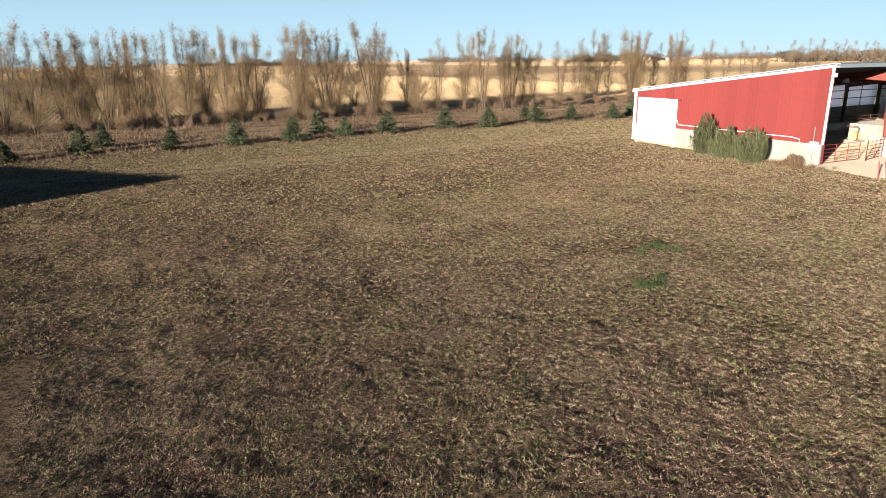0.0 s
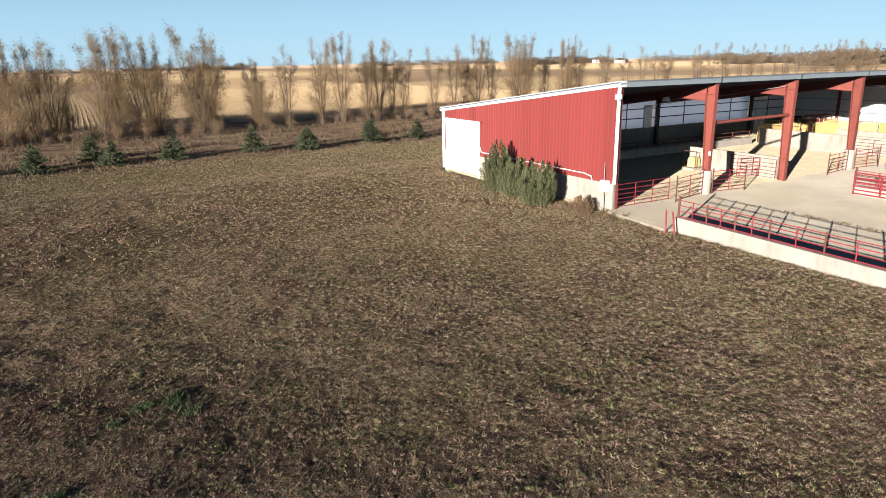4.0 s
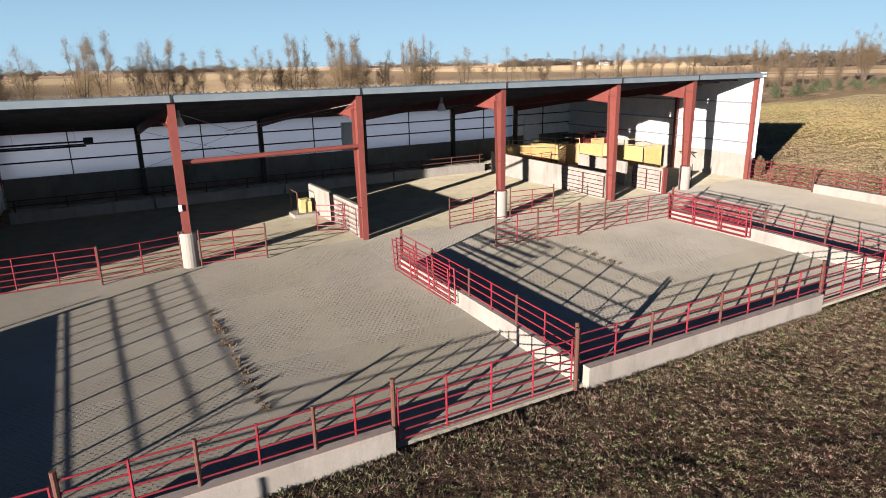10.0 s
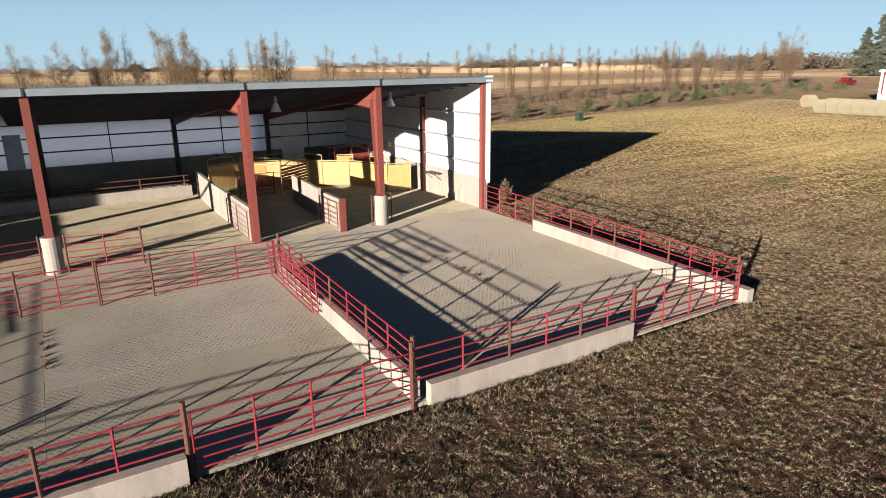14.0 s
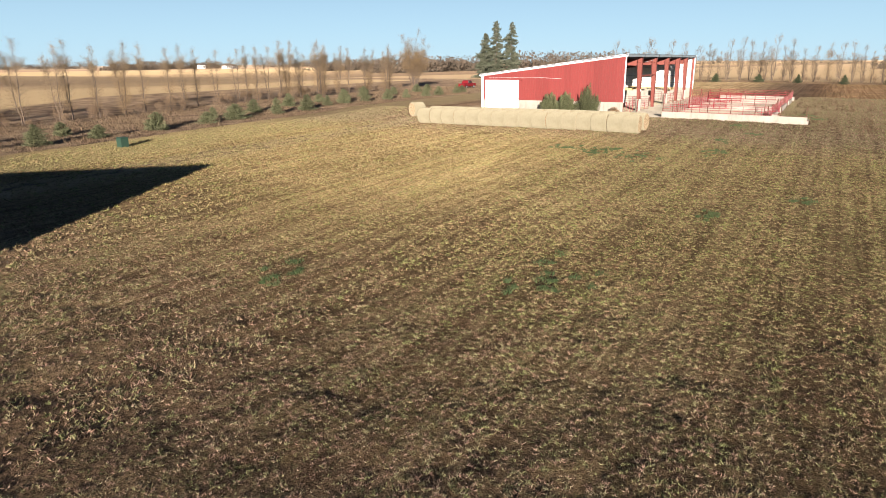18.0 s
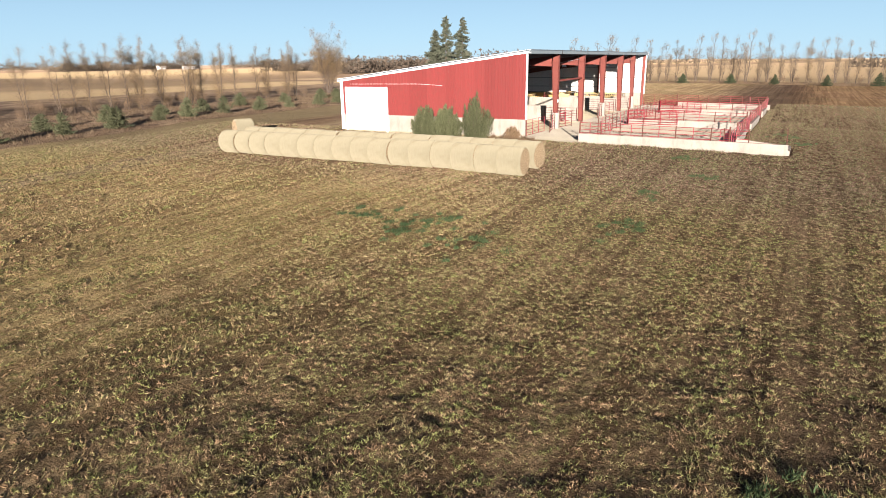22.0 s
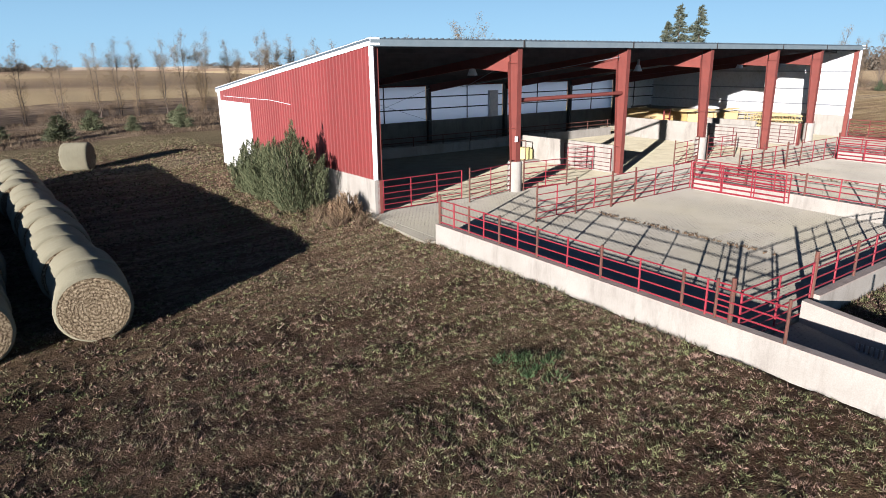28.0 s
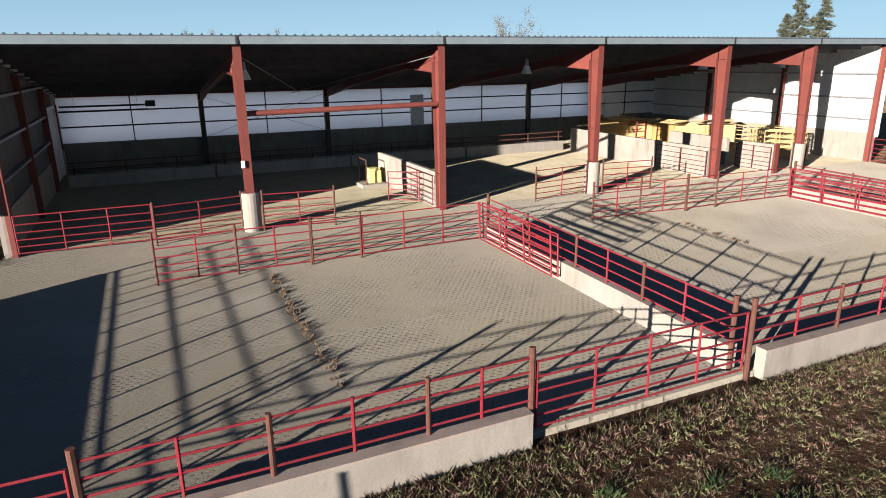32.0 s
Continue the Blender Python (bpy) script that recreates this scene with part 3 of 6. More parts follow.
def soil(x, y):
    """The land with its tufts and hollows near the yard."""
    rough = 0.04 * ripple(x, y, 0.3, 11) + 0.04 * ripple(x, y, 0.6, 12) + 0.04 * ripple(x, y, 1.9, 13)
    near = np.clip((28.0 - y) / 6.0, 0, 1) * np.clip((y + 38) / 3.0, 0, 1) * np.clip((132.0 - x) / 5.0, 0, 1) * np.clip((x + 66) / 5.0, 0, 1)
    return level(x, y) + np.where(paved(x, y, 0.2), -0.08, rough * near) - np.where(paved(x, y, -0.4), 0.9, 0.0)

# ---- the ground ----
gx = np.concatenate([-70 - np.geomspace(2600, 1.0, 46), np.arange(-70, 144, 0.37), np.arange(144, 172, 0.4), 172 + np.geomspace(1.0, 3300, 50)])
gy = np.concatenate([-38 - np.geomspace(700, 0.5, 26), np.arange(-38, -19.6, 0.4), np.arange(-19.6, -5, 0.25), np.arange(-5, 8, 0.3), np.arange(8, 28, 0.5), 28 + np.geomspace(0.6, 3800, 64)])
mx, my = np.meshgrid(gx, gy)
mz = soil(mx, my)
nx, ny = len(gx), len(gy)
ii, jj = np.meshgrid(np.arange(nx - 1), np.arange(ny - 1))
k0 = (jj * nx + ii).ravel()
me = cloud("ground", np.stack([mx, my, mz], -1).reshape(-1, 3), np.stack([k0, k0 + 1, k0 + nx + 1, k0 + nx], 1), GROUND)
me.shade_smooth()
tagged(new("ground", me), "mown autumn grass yard, weedy shelterbelt strip and corn stubble fields", "ground", kind="structure")


def stand(x, y):
    """The height of the ground sheet itself under a point."""
    i = np.clip(np.searchsorted(gx, x) - 1, 0, nx - 2)
    j = np.clip(np.searchsorted(gy, y) - 1, 0, ny - 2)
    a, b = (x - gx[i]) / (gx[i + 1] - gx[i]), (y - gy[j]) / (gy[j + 1] - gy[j])
    return (mz[j, i] * (1 - a) + mz[j, i + 1] * a) * (1 - b) + (mz[j + 1, i] * (1 - a) + mz[j + 1, i + 1] * a) * b


# ---- barn and yard: built once in its own frame, then set at both places ----
XS = [0, 7.62, 15.24, 22.86, 30.48, 36.58, 42.67]
LEN, DEEP, EAVE, BACK = 42.67, 18.4, 6.7, 4.5
shared = []


def own(ob):
    shared.append(ob)
    return ob


def roof_z(y):
    return EAVE + (BACK - EAVE) * y / DEEP


barn = own(thing("cattle_barn", (0, 0, 0), "open-front red steel cattle barn with monoslope roof and concrete footings", "barn"))

# end walls
for side, x in (("west", 0.0), ("east", LEN)):
    out = -1 if side == "west" else 1
    wall = part("end_wall", Shape().wall((x, 0.02), (x, 13.2 if side == "west" else DEEP), 0.22, -0.5, 1.42 if side == "west" else 1.62), CONCRETE, barn, "cast concrete footing wall")
    y = 0.0
    while y < DEEP - 0.05:
        w = min(0.9144, DEEP - y)
        y1 = y + w
        z0 = 1.42 if side == "west" else 1.62
        if side == "west" and y1 > 13.3:
            z0 = 3.78
        s = Shape()
        xo = x + out * 0.14
        prof = []
        for k in range(3):
            b = k * 0.3048
            prof += [(b, 0.0), (b + 0.235, 0.0), (b + 0.255, 0.032), (b + 0.285, 0.032)]
        prof = [(p, d) for p, d in prof if p < w] + [(w, 0.0)]
        for (p, d), (q, e) in zip(prof, prof[1:]):
            a, b = y + p, y + q
            quad = [(xo + out * d, a, z0), (xo + out * e, b, z0), (xo + out * e, b, roof_z(b) - 0.1), (xo + out * d, a, roof_z(a) - 0.1)]
            s.face(*(quad if side == "east" else reversed(quad)))
        part("siding_panel", s, RED, barn)
        if side == "east" or y1 < 13.3:
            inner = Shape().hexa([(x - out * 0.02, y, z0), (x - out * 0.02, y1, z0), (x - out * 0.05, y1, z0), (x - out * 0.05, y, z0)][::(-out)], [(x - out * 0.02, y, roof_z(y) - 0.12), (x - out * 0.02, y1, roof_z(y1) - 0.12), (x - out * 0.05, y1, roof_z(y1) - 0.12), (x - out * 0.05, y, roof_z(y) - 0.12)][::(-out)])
            part("liner_panel", inner, WHITE if side == "east" else SHADED_LINER, barn, "white steel liner panel" if side == "east" else "grey steel liner panel")
        y = y1
    # girts and posts against the liner
    for z in (2.35, 3.55, 4.9):
        ye = DEEP if z < 4 else (EAVE - z - 0.3) / (EAVE - BACK) * DEEP
        y0 = 0.3
        part("girt", Shape().box(min(x - out * 0.05, x - out * 0.25), max(x - out * 0.05, x - out * 0.25), y0, min(ye, 13.2 if side == "west" else ye), z, z + 0.085), GALV, barn, "galvanised girt")
    for y in (6.2, 12.3):
        part("end_post", Shape().box(min(x - out * 0.06, x - out * 0.3), max(x - out * 0.06, x - out * 0.3), y, y + 0.2, 0, roof_z(y) - 0.35), FRAME_RED, barn, "red steel end-wall post")
    part("corner_post", Shape().box(min(x + out * 0.16, x + out * 0.01), max(x + out * 0.16, x + out * 0.01), -0.1, 0.0, 1.42, EAVE - 0.05), TRIM, barn, "white corner trim")
    part("jamb_post", Shape().box(min(x - out * 0.02, x - out * 0.26), max(x - out * 0.02, x - out * 0.26), 0.02, 0.3, -0.1, EAVE - 0.2), FRAME_RED, barn, "red steel corner column")
    part("rake_trim", Shape().hexa([(x - 0.2, -0.24, roof_z(-0.24) - 0.16), (x + 0.2, -0.24, roof_z(-0.24) - 0.16), (x + 0.2, DEEP + 0.4, roof_z(DEEP + 0.4) - 0.16), (x - 0.2, DEEP + 0.4, roof_z(DEEP + 0.4) - 0.16)], [(x - 0.2, -0.24, roof_z(-0.24) + 0.12), (x + 0.2, -0.24, roof_z(-0.24) + 0.12), (x + 0.2, DEEP + 0.4, roof_z(DEEP + 0.4) + 0.12), (x - 0.2, DEEP + 0.4, roof_z(DEEP + 0.4) + 0.12)]), TRIM, barn, "white rake trim")

# white overhead door in the west end
door = part("overhead_door", Shape().box(-0.12, -0.06, 13.45, 17.75, -0.1, 3.7), WHITE, barn, "large white closed overhead door")
for k in range(6):
    part("door_section", Shape().box(-0.15, -0.12, 13.47, 17.73, -0.08 + k * 0.63, -0.08 + k * 0.63 + 0.615, 0.008), WHITE, door)
for a, b in ((13.25, 13.45), (17.75, 17.95)):
    part("door_jamb", Shape().box(-0.2, 0.05, a, b, -0.2, 3.86), TRIM, barn, "white door jamb")
part("door_head", Shape().box(-0.2, 0.05, 13.45, 17.75, 3.7, 3.86), TRIM, barn, "white door head trim")
part("north_corner_trim", Shape().box(-0.2, 0.1, 18.2, 18.5, 0.0, BACK - 0.05), TRIM, barn, "white corner trim")
part("door_filler", Shape().box(-0.14, 0.1, 12.8, 13.25, 1.42, 3.86), RED, barn)
part("corner_fill", Shape().box(-0.14, 0.12, 17.95, 18.2, 1.4, 3.86), RED, barn)
part("end_footing", Shape().box(-0.11, 0.11, 17.95, 18.2, -0.3, 1.4), CONCRETE, barn)
# roof
roof = Shape()
ro = [(-0.22, -0.2), (LEN + 0.22, -0.2), (LEN + 0.22, DEEP + 0.45), (-0.22, DEEP + 0.45)]
roof.hexa([(x, y, roof_z(y)) for x, y in ro], [(x, y, roof_z(y) + 0.09) for x, y in ro])
roof_ob = part("roof", roof, ROOF_TOP, barn, "ribbed grey steel roof")
rib = Shape()
x = -0.2
while x < LEN + 0.2:
    pr = [(x, 0.09), (x + 0.03, 0.14), (x + 0.07, 0.14), (x + 0.1, 0.09)]
    rib.hexa([(a, -0.22, roof_z(-0.22) + d) for a, d in pr], [(a, DEEP + 0.45, roof_z(DEEP + 0.45) + d) for a, d in pr])
    x += 0.3048
part("roof_ribs", rib, ROOF_TOP, roof_ob)
part("fascia", Shape().hexa([(-0.2, -0.23, roof_z(-0.2) - 0.2), (LEN + 0.2, -0.23, roof_z(-0.2) - 0.2), (LEN + 0.2, -0.205, roof_z(-0.2) - 0.2), (-0.2, -0.205, roof_z(-0.2) - 0.2)], [(-0.2, -0.25, roof_z(-0.2) + 0.05), (LEN + 0.2, -0.25, roof_z(-0.2) + 0.05), (LEN + 0.2, -0.205, roof_z(-0.2) + 0.05), (-0.2, -0.205, roof_z(-0.2) + 0.05)]), FASCIA, barn, "pale blue-grey eave fascia")
for k in range(14):
    y = 0.2 + k * 1.38
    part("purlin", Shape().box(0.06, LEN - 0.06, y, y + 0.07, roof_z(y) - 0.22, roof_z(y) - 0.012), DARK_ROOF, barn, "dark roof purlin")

# portal frames: tapered column, haunched rafter, back column
for i in range(1, 6):
    x = XS[i]
    base = 1.42 if i in (1, 3, 5) else -0.05
    col = Shape()
    top = EAVE - 0.05
    d0, d1 = 0.36, 0.64
    ins = lambda z: 0.0 + d0 + (d1 - d0) * (z - base) / (top - base)
    col.hexa([(x - 0.012, 0.0, base), (x + 0.012, 0.0, base), (x + 0.012, ins(base), base), (x - 0.012, ins(base), base)], [(x - 0.012, 0.0, top), (x + 0.012, 0.0, top), (x + 0.012, ins(top), top), (x - 0.012, ins(top), top)])
    col.box(x - 0.14, x + 0.14, -0.02, 0.0, base, top)
    col.hexa([(x - 0.14, ins(base), base), (x + 0.14, ins(base), base), (x + 0.14, ins(base) + 0.02, base), (x - 0.14, ins(base) + 0.02, base)], [(x - 0.14, ins(top), top - 0.75), (x + 0.14, ins(top), top - 0.75), (x + 0.14, ins(top) + 0.02, top - 0.75), (x - 0.14, ins(top) + 0.02, top - 0.75)])
    col.box(x - 0.17, x + 0.17, -0.06, ins(base) + 0.06, base, base + 0.03)
    for z in (base + 1.5, top - 0.8):
        col.box(x - 0.135, x + 0.135, 0.0, ins(z), z, z + 0.015)
    part("column", col, FRAME_RED, barn, "tapered red steel column")
    raf = Shape()
    ys = [0.68, 3.4, 12.0, DEEP - 0.1]
    ds = [0.9, 0.42, 0.36, 0.5]
    for (ya, da), (yb, db) in zip(zip(ys, ds), zip(ys[1:], ds[1:])):
        ta, tb = roof_z(ya) - 0.23, roof_z(yb) - 0.23
        raf.hexa([(x - 0.012, ya, ta - da), (x + 0.012, ya, ta - da), (x + 0.012, yb, tb - db), (x - 0.012, yb, tb - db)], [(x - 0.012, ya, ta), (x + 0.012, ya, ta), (x + 0.012, yb, tb), (x - 0.012, yb, tb)])
        raf.hexa([(x - 0.12, ya, ta - da - 0.02), (x + 0.12, ya, ta - da - 0.02), (x + 0.12, yb, tb - db - 0.02), (x - 0.12, yb, tb - db - 0.02)], [(x - 0.12, ya, ta - da), (x + 0.12, ya, ta - da), (x + 0.12, yb, tb - db), (x - 0.12, yb, tb - db)])
    part("rafter", raf, FRAME_RED, barn, "haunched red steel rafter")
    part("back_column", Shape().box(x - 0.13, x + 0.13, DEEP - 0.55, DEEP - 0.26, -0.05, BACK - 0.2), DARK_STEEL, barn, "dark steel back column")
    part("column_cap", Shape().box(x - 0.035, x + 0.035, -0.275, -0.252, roof_z(-0.2) - 0.2, roof_z(-0.2) + 0.1), DARK_STEEL, barn, "dark joint cover on the fascia")
    if i in (1, 3, 5):
        pier = Shape().tube((x, 0.18, -0.3), (x, 0.18, 1.36), 0.34, 20).tube((x, 0.18, 1.36), (x, 0.18, 1.42), 0.34, 20, 0.31)
        own(single("concrete_pier", pier, CONCRETE, (x, 0.18, -0.1), "round pale concrete pier under a steel column", "pier", "piers"))
part("tie_beam", Shape().tube((XS[1] + 0.1, 0.25, 4.2), (XS[2] - 0.1, 0.25, 4.28), 0.1, 10), FRAME_RED, barn, "red tube beam between columns")
for a, b in (((XS[1] + 0.2, 0.4, 6.1), (XS[2] - 3.6, 9.0, 4.5)), ((XS[2] - 0.2, 0.4, 6.1), (XS[1] + 3.6, 9.0, 4.5)), ((XS[1], DEEP - 0.6, 1.7), (XS[2], DEEP - 0.6, 4.1)), ((XS[1], DEEP - 0.6, 4.1), (XS[2], DEEP - 0.6, 1.7))):
    part("brace_rod", Shape().tube(a, b, 0.014, 5), GALV, barn, "thin bracing rod")

part("outlet_box", Shape().box(XS[1] - 0.22, XS[1] - 0.1, -0.1, -0.022, 2.35, 2.6, 0.01), TRIM, barn, "small white outlet box on a column")

# back wall: concrete below, pale curtain panels above
part("back_wall", Shape().box(0.12, LEN - 0.12, DEEP - 0.2, DEEP, -0.4, 1.7), DARK_CONCRETE, barn, "dark stained concrete back wall")
for i in range(6):
    x0, x1 = XS[i] + 0.14, XS[i + 1] - 0.14
    half = (x0 + x1) / 2
    for a, b in ((x0, half - 0.02), (half + 0.02, x1)):
        part("curtain_panel", Shape().box(a, b, DEEP - 0.17, DEEP - 0.15, 1.7, BACK - 0.28), CURTAIN if i < 5 else WHITE, barn, "white translucent curtain panel" if i < 5 else "white steel wall panel")
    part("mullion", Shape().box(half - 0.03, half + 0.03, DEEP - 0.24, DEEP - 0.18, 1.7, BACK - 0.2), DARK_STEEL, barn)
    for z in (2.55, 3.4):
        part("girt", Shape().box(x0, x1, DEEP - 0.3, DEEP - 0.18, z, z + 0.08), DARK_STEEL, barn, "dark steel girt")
part("back_siding", Shape().box(0.0, LEN, DEEP - 0.1, DEEP - 0.07, BACK - 0.3, BACK), RED, barn)
part("control_cabinet", Shape().box(21.1, 22.0, DEEP - 0.5, DEEP - 0.28, 1.7, 3.75, 0.01), GALV, barn, "grey duct panel on the back wall")
part("wall_door", Shape().box(37.6, 39.2, DEEP - 0.3, DEEP - 0.2, 0.0, 3.1), WHITE, barn, "pale sliding door in the back wall")

# yard slab, laid in panels
slab = own(thing("yard_slab", (0, 0, 0), "stamped concrete yard slab with weedy joints", "slab", kind="structure"))
sx = [-0.18, 7.35, 14.75, 22.35, 29.95, 36.1, 42.55]


def fall(y):
    return 0.013 * min(y, 0.0)


q = [(-0.8, -4.45), (-0.183, -4.6), (-0.183, -0.05), (-0.5, -0.05)]
part("slab_panel", Shape().hexa([(x, y, -0.45) for x, y in q], [(x, y, 0.013 * y - 0.004) for x, y in q]), SLAB, slab)
apron = own(thing("yard_apron", (0, -10.1, 0), "stamped concrete apron slab along the front of the pens", "slab", kind="structure"))
for a, b in zip(sx, sx[1:]):
    for c, d in ((-15.43, -10.1), (-10.1, -4.65), (-4.65, 0.3), (0.3, 6.3), (6.3, 12.3), (12.3, DEEP - 0.2)):
        g = 0.003
        q = [(a + g, c + g), (b - g, c + g), (b - g, d - g), (a + g, d - g)]
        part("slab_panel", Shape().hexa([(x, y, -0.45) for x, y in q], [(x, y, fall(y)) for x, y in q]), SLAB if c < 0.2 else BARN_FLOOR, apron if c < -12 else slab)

# low concrete walls of the pens
def pen_wall(p, q, label, h=0.52, t=0.24, drop=0.0):
    """A low wall whose top follows the fall of the slab."""
    z0, z1 = fall(p[1]), fall(q[1]) - drop
    w = own(thing("pen_wall", (p[0], p[1], min(z0, z1) - 0.3), label, "wall", "pen walls", "structure"))
    d = (Vector(q) - Vector(p)).normalized()
    for name, wide, lo, hi, mat, lab in (("wall_body", t, -0.65, h - 0.05, CONCRETE, ""), ("wall_cap", t + 0.012, h - 0.05, h, OLD_CONCRETE, "brown weathered top of the wall")):
        n = Vector((-d.y, d.x)) * (wide / 2)
        low = [(p[0] - n.x, p[1] - n.y, z0), (q[0] - n.x, q[1] - n.y, z1), (q[0] + n.x, q[1] + n.y, z1), (p[0] + n.x, p[1] + n.y, z0)]
        part(name, Shape().hexa([(a, b, c + lo) for a, b, c in low], [(a, b, c + hi) for a, b, c in low]), mat, w, lab)
    return w


DIV = (14.72, 29.92)
PENY = -15.45
pen_wall((-0.28, -4.55), (-0.28, -19.0), "low pale concrete wall beside the grass", h=0.6)
for a, b in ((3.25, 9.3), (14.7, 24.68), (30.05, 36.75)):
    pen_wall((a, PENY - 0.06), (b, PENY - 0.06), "low pale concrete wall along the front of a pen")
for x in DIV:
    pen_wall((x + 0.12, -4.75), (x - 0.05, -15.2), "low pale concrete wall between two pens", h=0.56)
pen_wall((42.1, -4.75), (42.0, -15.75), "low pale concrete wall at the outer side of a pen", t=0.3)
pen_wall((2.75, -15.5), (2.62, -19.0), "low concrete wall of the runoff basin, sloping down", h=0.5, drop=0.3)
pen_wall((-0.15, -19.0), (2.7, -19.0), "low concrete end wall of the runoff basin", h=0.2)
basin = own(thing("basin_floor", (1.3, -17.2, -0.6), "dark wet concrete floor of the runoff basin", "floor", kind="structure"))
part("basin_slab", Shape().hexa([(-0.15, -18.9, -1.1), (2.6, -18.9, -1.1), (2.65, -15.5, -1.1), (-0.15, -15.5, -1.1)], [(-0.15, -18.9, -0.72), (2.6, -18.9, -0.72), (2.65, -15.5, -0.25), (-0.15, -15.5, -0.25)]), SLAB, basin)
grate = own(thing("drain_grate", (1.3, -18.5, -0.6), "slotted steel drain grate in the basin", "grate"))
part("grate_frame", Shape().box(0.1, 2.5, -18.75, -18.7, -0.7, -0.2), GALV, grate)
for k in range(24):
    part("slot_bar", Shape().box(0.12 + k * 0.1, 0.17 + k * 0.1, -18.7, -18.66, -0.55, -0.2), GALV, grate)
for k in range(18):
    part("slot_bar", Shape().box(2.46, 2.5, -18.6 + k * 0.1, -18.55 + k * 0.1, -0.62, -0.28), GALV, grate)
part("pole", Shape().tube((0.3, -18.9, -0.3), (0.3, -18.85, 1.35), 0.04, 8), RUST, grate, "rusty steel pole")

# partitions under the roof
def partition(pts, label, h=1.5):
    w = own(thing("partition_wall", (*pts[0], 0), label, "wall", "partition walls", "structure"))
    for p, q in zip(pts, pts[1:]):
        d = (Vector(q) - Vector(p)).normalized() * 0.02
        part("wall_slab", Shape().wall((p[0] + d.x, p[1] + d.y), (q[0] - d.x, q[1] - d.y), 0.18, -0.05, h), CONCRETE, w)
    return w


partition([(15.24, 0.55), (15.24, 4.0), (15.15, 7.6)], "pale concrete partition wall behind a steel column")
partition([(30.48, 0.55), (30.48, 4.3), (30.45, 8.3), (30.6, 12.6)], "pale concrete partition wall in three lengths")
partition([(34.45, -0.1), (34.45, 2.3)], "short pale concrete partition wall")
partition([(34.6, 3.1), (34.9, 8.0)], "pale concrete partition wall beside the yellow alley")
part("door_post", Shape().box(34.3, 34.6, -0.22, -0.1, -0.05, 1.55), FRAME_RED, shared[-2], "red steel end plate")

# feed bunk with pipe rail
bunk = own(thing("feed_bunk", (23, 13.2, 0), "long concrete feed bunk with a pipe neck rail", "feed bunk"))
for a, b in zip((0.6, 7.7, 15.3, 22.9), (7.6, 15.2, 22.8, 30.3)):
    part("bunk_curb", Shape().wall((a, 13.2), (b, 13.2), 0.2, -0.05, 0.62), CONCRETE, bunk)
    part("bunk_back", Shape().wall((a, 14.3), (b, 14.3), 0.2, -0.05, 0.55), CONCRETE, bunk)
for k in range(13):
    x = 0.9 + 2.42 * k
    part("rail_post", Shape().tube((x, 13.2, 0.5), (x, 13.2, 1.25), 0.035), RUST, bunk)
for z, y in ((0.92, 13.12), (1.22, 13.2)):
    part("neck_rail", Shape().tube((0.6, y, z), (30.2, y, z), 0.032), RUST, bunk)

# ---- pipe fences and gates ----
def fence(p, q, posts, n_up, label):
    """Four rails on posts that stand in the wall."""
    p, q = Vector((*p, fall(p[1]))), Vector((*q, fall(q[1])))
    f = own(thing("pipe_fence", p, label, "fence", "pen fences"))
    span = (q - p).length
    at = lambda s, z: p + (q - p) * (s / span) + Vector((0, 0, z))
    ends = sorted(set([0.0, *posts, span]))
    for s in ends:
        part("post", Shape().tube(at(s, -0.2), at(s, 1.5 if 0 < s < span else 1.62), 0.04 if 0 < s < span else 0.055, 8), RUST, f, "rusty brown steel post")
    for a, b in zip(ends, ends[1:]):
        for z in (0.66, 0.92, 1.18, 1.43):
            part("rail", Shape().tube(at(a, z), at(b, z), 0.021), PIPE_RED, f)
        m = max(2, round((b - a) / n_up))
        for k in range(1, m):
            s = a + (b - a) * k / m
            part("upright", Shape().tube(at(s, 0.56), at(s, 1.46), 0.026), PIPE_RED, f)
    return f


fence((-0.24, -4.6), (-0.24, -15.3), (1.6, 3.1, 4.75, 7.1, 9.5), 1.1, "red pipe fence on a low concrete wall beside the grass")
fence((3.2, PENY), (9.36, PENY), (2.2, 4.42), 1.1, "red pipe fence on the front wall of a pen")
fence((14.42, PENY), (24.75, PENY), (2.6, 5.4, 7.9), 1.2, "red pipe fence on the front wall of a pen")
fence((29.65, PENY), (36.85, PENY), (2.8, 5.2), 1.2, "red pipe fence on the front wall of a pen")
for x in DIV:
    fence((x + 0.1, -4.65), (x - 0.1, -15.2), (2.6, 5.2, 7.9), 1.2, "red pipe fence between two pens")
fence((42.1, -4.6), (41.85, -15.3), (2.6, 5.2, 7.9), 1.1, "red pipe fence at the outer side of a pen")

gates = {}


